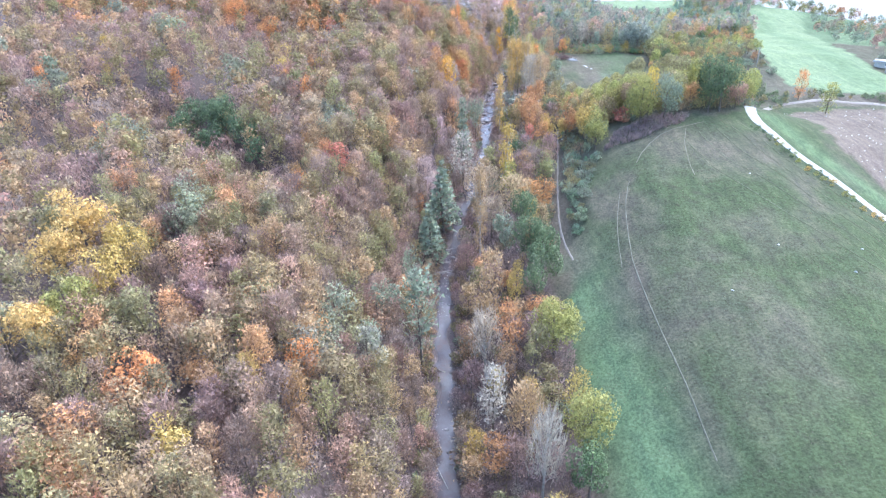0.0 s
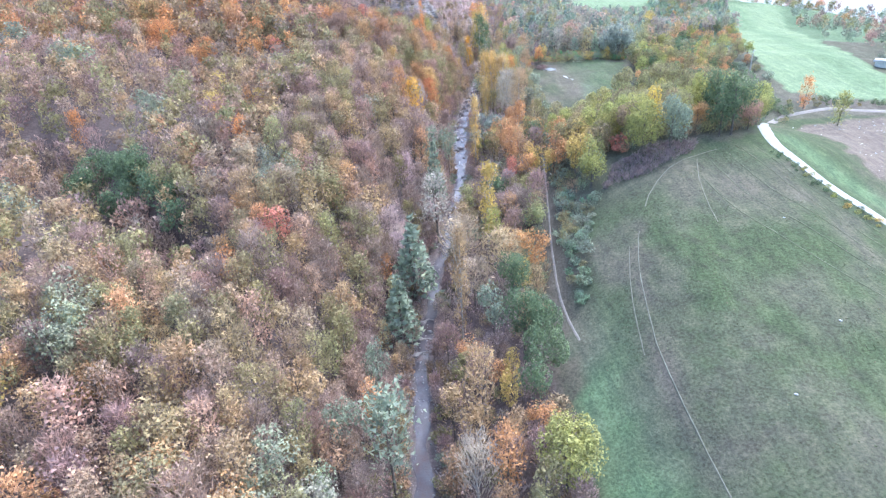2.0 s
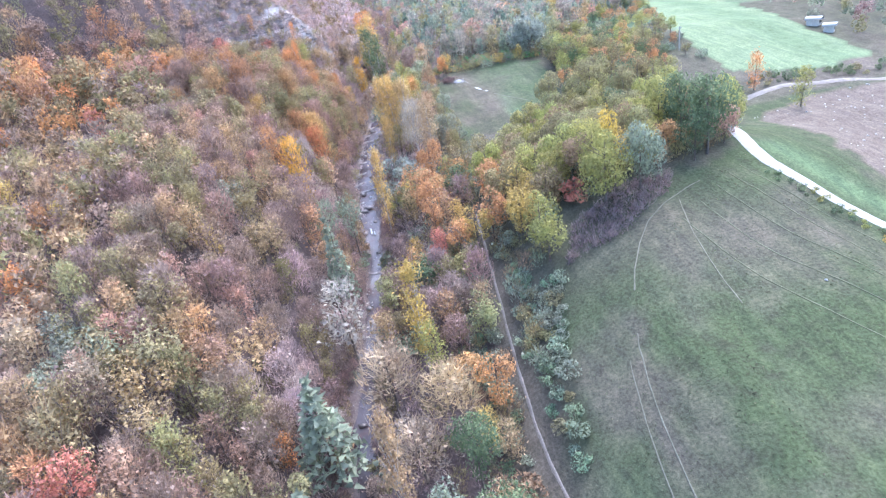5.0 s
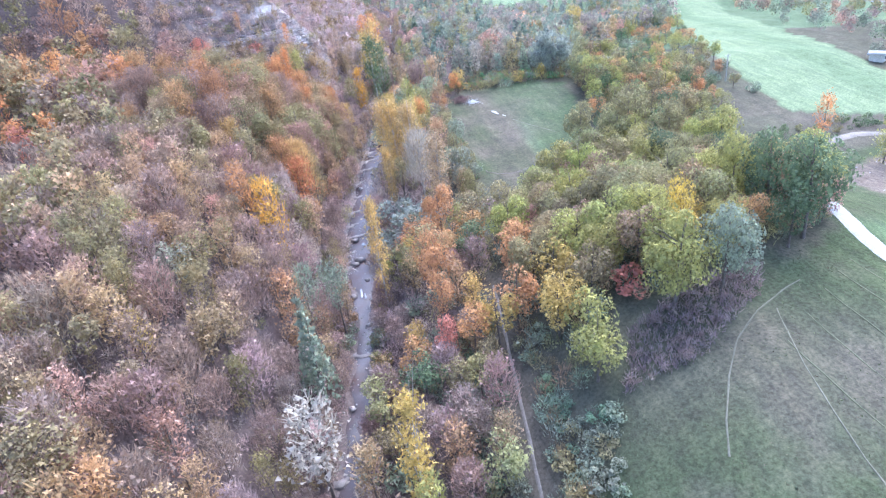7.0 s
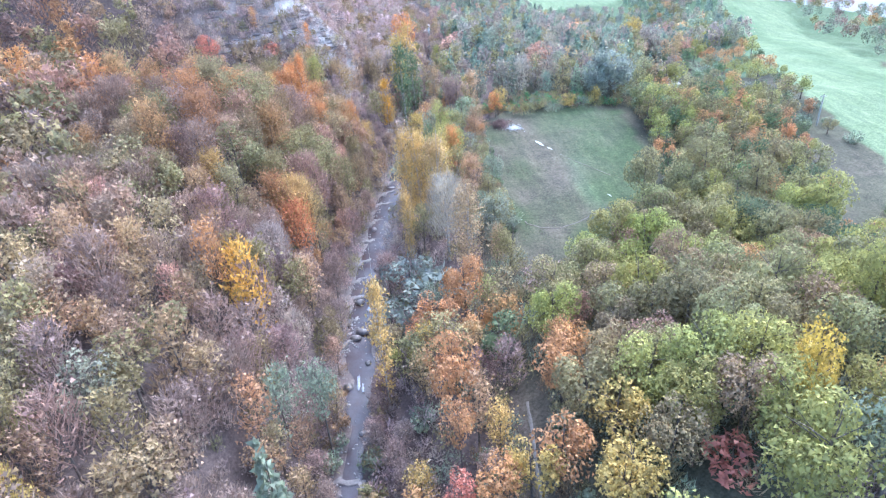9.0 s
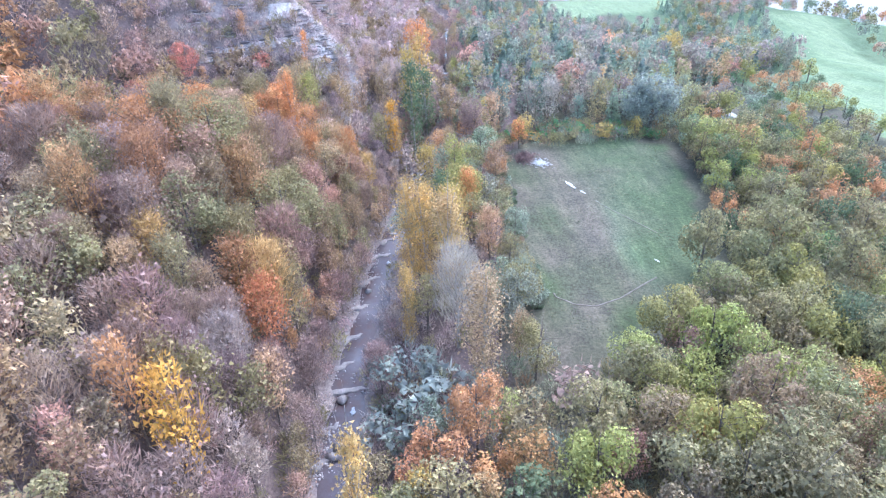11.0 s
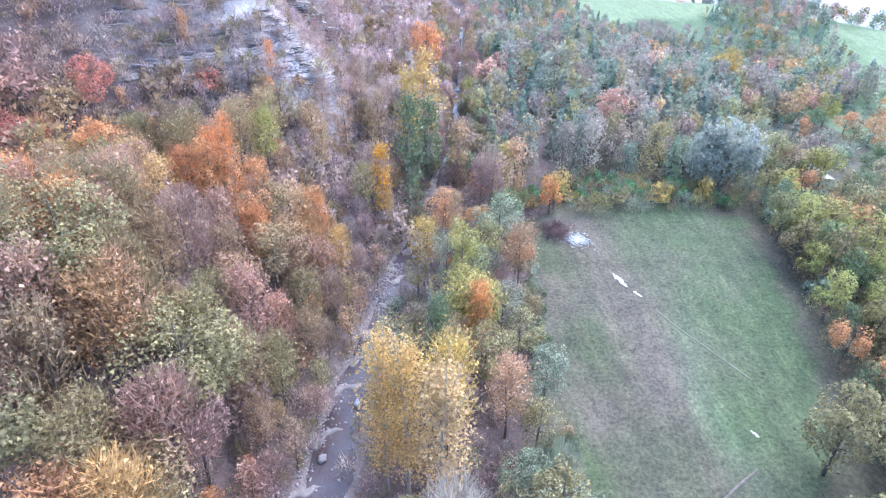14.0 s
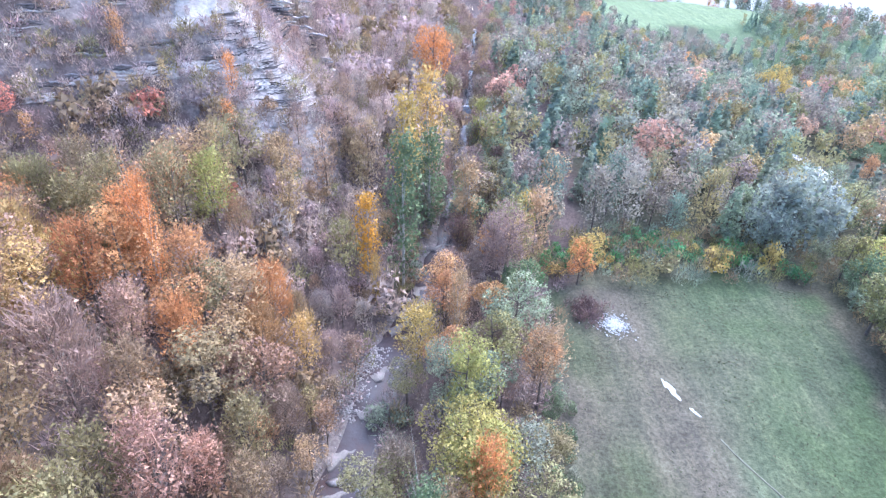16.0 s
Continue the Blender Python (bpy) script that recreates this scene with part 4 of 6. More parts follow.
plant("poplar", 22.4, 168.5, 12.4, GREEN, "dark green tree beside the stream", 0.80)
plant("bare", 22.6, 153.3, 12.2, PALE, "bare cream-twigged tree beside the stream", 0.71)
plant("bush", 31.9, 160.0, 3.0, GREYGREEN, "grey-green bush by the low field", 1.2)
plant("broad", 4.7, 164.4, 12.6, OLIVE, "broad olive tree on the spur", 0.80)
plant("broad", -1.8, 166.6, 11.2, OLIVE, "broad olive tree on the spur", 0.81)
plant("oak", -12.5, 195.6, 9.1, RED, "salmon-red tree below the cliff", 0.83)
plant("broad", -17.1, 188.9, 9.1, RED, "salmon-red tree below the cliff", 0.70)
plant("slim", 5.4, 185.7, 8.4, RUST, "rust-orange tree on the hillside", 0.91)
plant("slim", 5.0, 193.2, 8.4, LIME, "yellow-green tree on the hillside", 0.90)
plant("slim", 26.2, 172.4, 10.2, ORANGE, "orange-red small tree beside the stream", 0.6)
plant("oak", 25.8, 173.9, 10.5, LIME, "yellow-olive tree beside the stream", 0.71)
plant("oak", 23.9, 180.4, 10.5, GREYGREEN, "dark grey-green tree beside the stream", 0.52)
plant("bush", 19.8, 182.9, 2.5, GREYGREEN, "grey-green bush in the stream bed", 1.30)
plant("bush", -3.2, 203.4, 2.5, RED, "red bush on the marl slope", 1.20)
plant("slim", 3.3, 207.3, 4.6, ORANGE, "orange small tree on the marl slope", 0.74)
plant("slim", 3.4, 204.4, 4.0, ORANGE, "orange small tree on the marl slope", 0.84)
plant("slim", -6.1, 206.1, 4.0, RUST, "rust small tree on the cliff", 0.85)
plant("bush", 4.1, 197.7, 2.5, RED, "salmon bush on the marl slope", 1.20)
plant("slim", 1.7, 185.9, 9.1, ORANGE, "bright orange tree on the hillside", 0.75)
plant("oak", 5.4, 182.3, 8.4, RUST, "rust-orange tree on the hillside", 0.76)
plant("oak", 8.7, 182.6, 8.4, TAN, "tan-yellow tree on the hillside", 0.76)
plant("oak", 39.2, 198.9, 6.0, YELLOW, "orange-yellow tree at the field corner", 0.89)
plant("broad", -40.1, 53.4, 9.8, GOLD, "golden-yellow tree on the hillside", 0.66)
plant("broad", -35.0, 53.3, 9.8, YELLOW, "yellow-olive tree on the hillside", 0.67)
plant("broad", -35.9, 48.1, 9.8, LIME, "yellow-green tree on the hillside", 0.67)
plant("broad", -37.3, 44.2, 9.8, GOLD, "golden-yellow tree on the hillside", 0.62)
plant("broad", -31.3, 49.6, 9.1, OLIVE, "olive rounded tree on the hillside", 0.62)
plant("broad", -37.6, 98.1, 10.5, GREEN, "dark green tree in the gully", 0.63)
plant("broad", -45.6, 97.9, 9.8, GREEN, "dark green tree in the gully", 0.62)
plant("broad", -39.0, 95.0, 9.8, GREEN, "dark green tree in the gully", 0.63)
plant("broad", -31.8, 95.2, 9.8, OLIVE, "olive-green tree above the gully", 0.57)
plant("oak", -30.0, 90.1, 9.1, GREEN, "dark green tree in the gully", 0.81)
plant("broad", 14.8, 79.4, 10.2, GREEN, "ivy-covered green tree on the stream bank", 0.60)
plant("broad", 16.2, 74.3, 8.4, GREEN, "ivy-covered green tree on the stream bank", 0.74)
plant("oak", 11.9, 70.1, 8.8, YELLOW, "bright yellow tree on the stream bank", 0.53)
plant("broad", 16.0, 60.3, 9.6, LIME, "lime-olive broad tree at the meadow edge", 0.74)
plant("broad", 38.7, 109.1, 9.6, LIME, "lime-green tree at the copse edge", 0.75)
plant("broad", 54.2, 123.2, 10.2, LIME, "yellow-green tree in the copse", 0.69)
plant("oak", 29.9, 106.2, 7.2, LIME, "lime-green drooping tree at the copse edge", 0.98)
plant("oak", 44.9, 117.3, 5.4, YELLOW, "bright yellow small tree in the copse", 0.87)
plant("oak", 30.0, 114.1, 7.2, YELLOW, "yellow-tan tree at the copse edge", 0.97)

plant("twiggy", 8.2, 98.8, 10.5, (0.52, 0.42, 0.3), "tall half-bare tan tree on the stream bank", 1.15)
plant("twiggy", 13.6, 93.0, 9.5, (0.54, 0.43, 0.27), "tall half-bare tan tree on the stream bank", 1.15)
plant("twiggy", 9.4, 90.0, 8.5, (0.5, 0.41, 0.31), "half-bare grey-tan tree on the stream bank", 1.15)
plant("bare", 7.2, 61.5, 11.0, (0.58, 0.52, 0.44), "bare pale-twigged tree on the stream bank", 0.7)
plant("slim", -3.4, 94.4, 5.5, ORANGE, "small bright orange tree beside the stream", 0.9)
plant("oak", 42.2, 114.6, 9.0, (0.66, 0.5, 0.12), "bright yellow small tree at the copse edge", 0.55)

FIRST = list(PLANTED)


def belt(corners, gap, choose, r, tries=6000):
    """Plants scattered in a stretch of the plan: choose(x, y, u) gives kind, tint, tall, label."""
    c = np.array(corners)
    x, y = r.uniform(c[:, 0].min(), c[:, 0].max(), tries), r.uniform(c[:, 1].min(), c[:, 1].max(), tries)
    ok = inside(x, y, corners)
    x, y = x[ok], y[ok]
    return [(float(x[i]), float(y[i]), *choose(x[i], y[i], r.uniform())) for i in thin_out(x, y, gap, r) if is_free(x[i], y[i])]


SLOPE_TREES = [p for p in SLOPE_TREES if is_free(p[1], p[2], -0.7)]
slope_things = [p for p in SLOPE_TREES if 6 < stream_x(p[2]) - p[1] < 20 and 96 < p[2] < 180][:300]
chosen = set(map(id, slope_things))
WORDS = {"twiggy": "nearly bare mauve-brown thicket tree on the hillside", "slim": "slender young autumn tree on the hillside", "oak": "rounded autumn tree on the wooded hillside", "bush": "low bare bush on the marl slope"}
for p in slope_things:
    plant(p[0], p[1], p[2], p[3], p[4], WORDS[p[0]], 0.84, group="hillside trees")
wood_stuff("hillside_wood", [p for p in SLOPE_TREES if id(p) not in chosen], "dense autumn wood in mauve, olive, tan and orange on the slope", wide=0.8)

# leafless undergrowth that fills the gaps under the trees
ur = np.random.default_rng(77)
COPSE = [(30, 112), (36, 111), (48, 112.5), (59, 115), (63, 119), (70, 130), (74, 142), (66, 150), (56, 158), (50, 154), (44, 150), (37, 148), (32, 140), (29, 126)]
EAST = [(56.5, 158), (60.5, 172), (64.3, 187), (66, 198), (71, 203), (80, 207), (86, 200), (90, 185), (84, 168), (76, 152), (67, 150)]
BANKSIDE = [(21, 88), (30, 108), (34, 113), (30, 140), (32, 152), (24, 150), (18, 128), (14, 106), (17, 88)]
ux, uy = ur.uniform(-75, 92, 34000), ur.uniform(28, 275, 34000)
uo = ux - stream_x(uy)
ok = (((uo < -1.7) & (uo > np.where(uy > 176, -42, -26))) | ((uo > 1.8) & (uo < 15) & (uy < 206))) & (ux > -32 - 0.62 * uy)
greener = inside(ux, uy, COPSE) | inside(ux, uy, EAST) | inside(ux, uy, BANKSIDE) | inside(ux, uy, [(33, 197.5), (66, 198), (72, 207), (33, 206)])
ok |= greener & (near_line(ux, uy, FOOT_PATH) > 1.3)
ux, uy, uo, wild = ux[ok], uy[ok], uo[ok], greener[ok]
keep = thin_out(ux, uy, 1.15, ur)
CLUMPS = [np.r_[twigs(2.3, 1.1, 0.0, 84, ur, 0.036, 0.85), sprays(np.c_[ur.normal(size=(26, 2)) * 0.6, ur.uniform(0.3, 1.9, 26)], 0.16, ur, 0.5)] for _ in range(6)]
uv, uc = [], []
for i in keep:
    c = CLUMPS[int(ur.integers(6))]
    a, k = ur.uniform(0, 6.28), ur.uniform(0.6, 1.15)
    rot = np.array([[np.cos(a), np.sin(a), 0], [-np.sin(a), np.cos(a), 0], [0, 0, 1]]) * k
    uv.append(c @ rot + (ux[i], uy[i], float(height(ux[i], uy[i]))))
    u = ur.uniform()
    tint = (OLIVE if u < 0.4 else (GREYGREEN if u < 0.7 else BROWN)) if wild[i] else (TWIG if u < 0.7 else (OLIVE if u < 0.85 else BROWN))
    uc.append(np.repeat([shade_of(tint, ur)], len(c), 0))
uv = np.concatenate(uv)
tagged(new("undergrowth", raw_mesh("undergrowth", uv, sliver(uv), LEAF_STUFF, tint=np.concatenate(uc))), "leafless mauve-brown undergrowth under the trees and along the banks", "scrub", kind="stuff")

# trees and scrub between the stream and the meadows
br = np.random.default_rng(21)
RIVERSIDE = [(4.5, 15), (4.3, 60), (4, 82), (8.5, 106), (14, 128), (13.6, 145), (18, 170), (22, 188), (25, 197), (29, 206), (35, 206), (33, 190), (31, 170), (31, 152), (27, 140), (22.5, 112), (19, 96), (18, 80), (17, 62), (18, 38), (17, 15)]


def riverside(x, y, u):
    o = x - stream_x(y)
    if y > 132 and u < 0.2:
        return "oak", shade_of((OLIVE, LIME, GREYGREEN)[int(br.integers(3))], br), br.uniform(4, 6.5), "olive-green leafy tree on the stream bank"
    if u < 0.34:
        return "twiggy", shade_of(MAUVE, br), br.uniform(2.6, 5.0), "nearly bare mauve-brown tree on the stream bank"
    if u < 0.47:
        return "slim", shade_of(TAN, br), br.uniform(4, 6.5), "thin tan tree on the stream bank"
    if u < 0.58:
        return "oak", shade_of(OLIVE, br), br.uniform(3.5, 6), "olive rounded tree on the stream bank"
    if u < 0.72:
        return "bush", shade_of(GREYGREEN, br), br.uniform(1.6, 3), "grey-green bush on the stream bank"
    if u < 0.82:
        return "bush", shade_of(BROWN, br), br.uniform(1.5, 3), "brown bush on the stream bank"
    if u < 0.9:
        return "oak", shade_of(RUST, br), br.uniform(4, 6), "rust-tan rounded tree on the stream bank"
    if u < 0.95:
        return "oak", shade_of(GREEN, br), br.uniform(4, 6), "dark green tree on the stream bank"
    return "slim", shade_of(YELLOW, br), br.uniform(4, 6), "yellow slender tree on the stream bank"


for x, y, kind, tint, tall, label in belt(RIVERSIDE, 1.95, riverside, br):
    if near_line(np.array(x), np.array(y), FOOT_PATH) > 1.6:
        plant(kind, x, y, float(tall) * (1.0 if kind == "bush" else 1.4), tint, label, 1.1 if kind == "bush" else 0.92, group="stream bank trees")

# shrubs that lean over the water
for side in (-1, 1):
    for y in np.r_[np.arange(38, 136, 1.25), np.arange(198, 300, 1.6)]:
        u, y = br.uniform(), float(y + br.normal() * 0.4)
        x = float(stream_x(y)) + side * float(br.uniform(1.5, 2.9))
        if u < 0.45:
            plant("twiggy", x, y, float(br.uniform(1.8, 3.6)) * (1.6 if y > 190 else 1.0), shade_of(MAUVE, br), "nearly bare mauve shrub leaning over the stream", 1.2, category="shrub", group="stream edge shrubs")
        elif u < 0.95:
            tint = (OLIVE, GREYGREEN, BROWN, TAN)[int(br.integers(4))]
            plant("bush", x, y, float(br.uniform(1.2, 2.6)), shade_of(tint, br), "leafy autumn shrub leaning over the stream", 0.9, category="shrub", group="stream edge shrubs")

# trees that close over the stream up the valley
for y in np.arange(206, 300, 1.5):
    for side in (-1, 1):
        off = side * float(br.uniform(1.2, 5.5))
        u, yy = br.uniform(), float(y + br.normal() * 0.5)
        tint = MAUVE if u < 0.4 else (BROWN if u < 0.6 else (OLIVE if u < 0.8 else (GREYGREEN if u < 0.9 else TAN)))
        plant("twiggy" if u < 0.5 else "oak", float(stream_x(yy)) + off, yy, float(br.uniform(3.8, 6.6)), shade_of(tint, br), "bare or brownish tree closing over the upper stream", group="upper stream trees")

# brambles along the footpath bank
BRAMBLES = [(22.8, 82), (25.5, 92), (31, 105), (33, 113), (29, 126), (26.5, 122), (24.6, 111), (23, 99), (21.8, 88)]
for x, y, kind, tint, tall, label in belt(BRAMBLES, 1.25, lambda x, y, u: ("bush", shade_of(GREYGREEN if u < 0.5 else ((0.25, 0.34, 0.22) if u < 0.8 else OLIVE), br), br.uniform(0.9, 2.0), "grey-green bramble bush on the bank"), br):
    if near_line(np.array(x), np.array(y), FOOT_PATH) > 1.35:
        plant(kind, x, y, float(tall), tint, label, 1.1, group="bank brambles")
IVY = [(15.5, 86), (19.3, 86), (20.2, 97), (22.4, 111), (24.6, 124), (21, 124), (18.5, 111), (16.5, 98)]
for x, y, kind, tint, tall, label in belt(IVY, 1.3, lambda x, y, u: ("bush", shade_of(GREYGREEN if u < 0.45 else ((0.22, 0.3, 0.19) if u < 0.85 else BROWN), br), br.uniform(0.7, 1.5), "low ivy and bramble on the bank"), br):
    if near_line(np.array(x), np.array(y), FOOT_PATH) > 1.25:
        plant(kind, x, y, float(tall), tint, label, 1.2, group="bank brambles")

# the copse between the two fields


def copse(x, y, u):
    u = u + 0.12 * waves(x, y, 8, 1.0) + 0.15 * soft(50, 64, x)
    if u < 0.14:
        return "broad", shade_of(BROWN, br), br.uniform(6, 8), "olive-brown tree in the copse"
    if u < 0.17:
        return "broad", shade_of(PINK, br), br.uniform(5, 6.5), "pink-brown tree in the copse"
    if u < 0.24:
        return "broad", shade_of(RUST, br), br.uniform(5.5, 7.5), "rust-tan tree in the copse"
    if u < 0.7:
        return "broad", shade_of(OLIVE, br), br.uniform(6.5, 9), "olive rounded tree in the copse"
    if u < 0.97:
        return "broad", shade_of(LIME, br), br.uniform(6.5, 9), "yellow-green rounded tree in the copse"
    return "broad", shade_of(GREEN, br), br.uniform(7, 9.5), "dark green rounded tree in the copse"


for x, y, kind, tint, tall, label in belt(COPSE, 2.9, copse, br):
    plant(kind, x, y, float(tall), tint, label, 0.78, group="copse trees")

# belt east of the low field, up to the road


def east(x, y, u):
    if u < 0.3:
        return "oak", shade_of(OLIVE, br), br.uniform(5, 7.5), "olive tree beside the low field"
    if u < 0.55:
        return "oak", shade_of(LIME, br), br.uniform(5, 7.5), "yellow-green tree beside the low field"
    if u < 0.72:
        return "oak", shade_of(RUST, br), br.uniform(3.5, 6), "rust-brown tree beside the low field"
    if u < 0.88:
        return "oak", shade_of(GREEN, br), br.uniform(4, 7), "dark green tree beside the low field"
    return "bush", shade_of(GREYGREEN, br), br.uniform(1.5, 3), "grey-green bush beside the low field"


for x, y, kind, tint, tall, label in belt(EAST, 2.4, east, br):
    plant(kind, x, y, float(tall), tint, label, group="field edge trees")

# hedge at the head of the low field
HEDGE = [(34, 197.5), (45, 200.3), (55, 201.3), (64, 199.5), (68, 203), (56, 205.5), (45, 204.5), (33, 202)]
for x, y, kind, tint, tall, label in belt(HEDGE, 1.4, lambda x, y, u: ("bush", shade_of((0.17, 0.36, 0.16) if u < 0.55 else (LIME if u < 0.72 else (YELLOW if u < 0.94 else BROWN)), br), br.uniform(1.0, 2.4), "low tangled bush in the field hedge"), br):
    plant(kind, x, y, float(tall), tint, label, group="field hedge")

# ivy-green strip along the west side of the low field
WEST_HEDGE = [(31.6, 158), (33.2, 158), (33.4, 172), (34.2, 186), (34.3, 195), (33.0, 195), (32.6, 186), (31.8, 172)]
for x, y, kind, tint, tall, label in belt(WEST_HEDGE, 1.1, lambda x, y, u: ("bush", shade_of(GREEN if u < 0.6 else (GREYGREEN if u < 0.85 else BROWN), br), br.uniform(0.8, 1.6), "low ivy-green bush along the field edge"), br):
    plant(kind, x, y, float(tall), tint, label, 1.1, group="field hedge")

# low growth along the lane
LANE_SIDE = [(60.0, 108), (64.3, 96), (70.2, 86), (78, 72), (75.5, 71), (68.2, 85), (62.2, 95), (58.5, 107)]
for x, y, kind, tint, tall, label in belt(LANE_SIDE, 1.2, lambda x, y, u: ("bush", shade_of(LIME if u < 0.45 else (GREEN if u < 0.85 else YELLOW), br), br.uniform(0.5, 1.0), "low weedy bush along the gravel lane"), br):
    plant(kind, x, y, float(tall), tint, label, group="lane-side weeds")
BEYOND = [(82, 141), (90, 151), (104, 150), (118, 145), (140, 141), (140, 144), (118, 149), (104, 154), (88, 156), (78, 146)]
for x, y, kind, tint, tall, label in belt(BEYOND, 2.3, lambda x, y, u: ("bush", shade_of(GREEN if u < 0.6 else OLIVE, br), br.uniform(0.8, 2.2), "green hedge bush beyond the farm track"), br):
    plant(kind, x, y, float(tall), tint, label, group="track hedge")

# scattered trees and hedges between the road and the far field
ROADSIDE = [(86.5, 200), (91, 182), (96, 172), (97.5, 184), (104.5, 206), (123, 250), (134, 286), (118, 300), (104, 270), (91, 236), (87.5, 215)]


def roadside(x, y, u):
    if u < 0.35:
        return "bush", shade_of(GREYGREEN, br), br.uniform(1.5, 3), "grey-green bush beside the valley road"
    if u < 0.6:
        return "oak", shade_of(OLIVE, br), br.uniform(3, 6), "olive tree beside the valley road"
    if u < 0.75:
        return "oak", shade_of(RUST, br), br.uniform(3, 5), "rust-brown tree beside the valley road"
    return "oak", shade_of(GREEN if u < 0.9 else LIME, br), br.uniform(3.5, 6.5), "green tree beside the valley road"


for x, y, kind, tint, tall, label in belt(ROADSIDE, 3.6, roadside, br):
    plant(kind, x, y, float(tall), tint, label, 1.2, group="roadside trees")

# the wooded hill beyond the low field
fr = np.random.default_rng(8)
fx, fy = fr.uniform(28, 150, 9000), fr.uniform(203, 350, 9000)
ok = (fx > stream_x(fy) + 3.5) & ~inside(fx, fy, HILL_FIELD) & ~inside(fx, fy, FAR_FIELD) & (near_line(fx, fy, VALLEY_ROAD) > 3.5)
ok &= (fx < 83 + 0.3 * (fy - 215) + 42 * soft(228, 265, fy)) & (fy > 205 + 0.02 * fx)
ok &= ~((fy > 302) & (fx > 76) & (fx < 114))
fx, fy = fx[ok], fy[ok]
keep = thin_out(fx, fy, 2.5, fr)
far_places = []
for x, y in zip(fx[keep], fy[keep]):
    if not is_free(x, y):
        continue
    u = fr.uniform() + 0.2 * waves(x, y, 14, 2.0)
    if u < 0.24:
        kind, tint = ("conifer" if fr.uniform() < 0.7 else "slim"), PINE
    elif u < 0.48:
        kind, tint = ("oak", "slim", "conifer")[int(fr.integers(3))], GREYGREEN
    elif u < 0.66:
        kind, tint = ("oak", "slim")[int(fr.integers(2))], OLIVE
    elif u < 0.97:
        kind, tint = ("oak", "slim")[int(fr.integers(2))], (0.35, 0.31, 0.27)
    else:
        kind, tint = "oak", (TAN, RUST, PINK)[int(fr.integers(3))]
    # tints lightened by 1.18, haze of the distance put into the leaf colour
    far_places.append((kind, float(x), float(y), float(fr.uniform(5.5, 8.5) * (1 - 0.4 * soft(255, 292, y))), shade_of([1.18 * c for c in tint], fr), int(y > 216)))
wood_stuff("mixed_wood", far_places, "mixed wood of dark conifers and olive broadleaf trees")

# the wooded ridge round and behind the hill field
rr = np.random.default_rng(81)
rx0, ry0 = rr.uniform(20, 270, 5200), rr.uniform(306, 430, 5200)
ok = ~inside(rx0, ry0, HILL_FIELD) & ~inside(rx0, ry0, FAR_FIELD) & ~inside(rx0, ry0, FAR_WOOD) & ((rx0 > 120) | (ry0 > 350)) & (rx0 > stream_x(ry0) + 4)
rx0, ry0 = rx0[ok], ry0[ok]
ridge = []
for i in thin_out(rx0, ry0, 4.4, rr):
    u = rr.uniform() + 0.15 * waves(rx0[i], ry0[i], 20, 1.0)
    tint = GREYGREEN if u < 0.45 else (MAUVE if u < 0.7 else (OLIVE if u < 0.9 else (PINK if u < 0.97 else RUST)))
    ridge.append(("oak", float(rx0[i]), float(ry0[i]), float(rr.uniform(4.5, 7.5)), shade_of(tint, rr), 1))
wood_stuff("ridge_wood", ridge, "pale grey-green and mauve wood along the ridge")

# wood on the far side of the fields
wr = np.random.default_rng(14)
wx0, wy0 = wr.uniform(128, 280, 2600), wr.uniform(150, 330, 2600)
ok = inside(wx0, wy0, FAR_WOOD)
wx0, wy0 = wx0[ok], wy0[ok]
beyond = []
for i in thin_out(wx0, wy0, 5.6, wr):
    u = wr.uniform()
    tint = GREYGREEN if u < 0.4 else (MAUVE if u < 0.65 else (OLIVE if u < 0.85 else (PINK if u < 0.95 else RUST)))
    beyond.append(("oak", float(wx0[i]), float(wy0[i]), float(wr.uniform(4, 7)), shade_of(tint, wr), 1))
wood_stuff("far_wood", beyond, "grey-green and mauve wood beyond the far field")


# ---- rock face ----
def find_contour(x, level, lo=196.0, hi=224.0):
    """The y at which the slope behind the stream reaches a level, for each x."""
    lo, hi = np.full(len(x), lo), np.full(len(x), hi)
    for _ in range(24):
        m = (lo + hi) / 2
        up = height(x, m) > level
        hi, lo = np.where(up, m, hi), np.where(up, lo, m)
    return lo


dr = np.random.default_rng(33)
rock_face = tagged(new("cliff", None), "grey layered marl rock face with thin jutting ledges", "cliff", kind="structure")


def ledge_mesh(level, x0, x1, thick, jut, mat):
    """A thin broken shelf of rock that follows the slope at one level."""
    x = np.arange(x0, x1, 0.25)
    n = len(x)
    lv = level + 0.25 * np.sin(x * 0.35) + dr.normal(size=n) * 0.05
    y = find_contour(x, lv)
    out = jut * np.clip(0.55 + 0.5 * waves(x, x * 0, 1.3, level) + dr.normal(size=n) * 0.22, 0.05, 1.5)
    taper = np.minimum(1, np.minimum(np.arange(n), np.arange(n)[::-1]) / 4.0)
    out, th = out * taper, thick * (0.35 + 0.65 * taper) * dr.uniform(0.75, 1.2, n)
    rows = [np.c_[x, y + 0.9, lv + th * 0.5], np.c_[x, y - out, lv + th * 0.5 + 0.04], np.c_[x, y - out * 0.92, lv - th * 0.5], np.c_[x, y + 0.9, lv - th * 0.6]]
    v = np.stack(rows, 1).reshape(-1, 3)
    return raw_mesh("ledge", v, grid_faces(n, 4), mat)


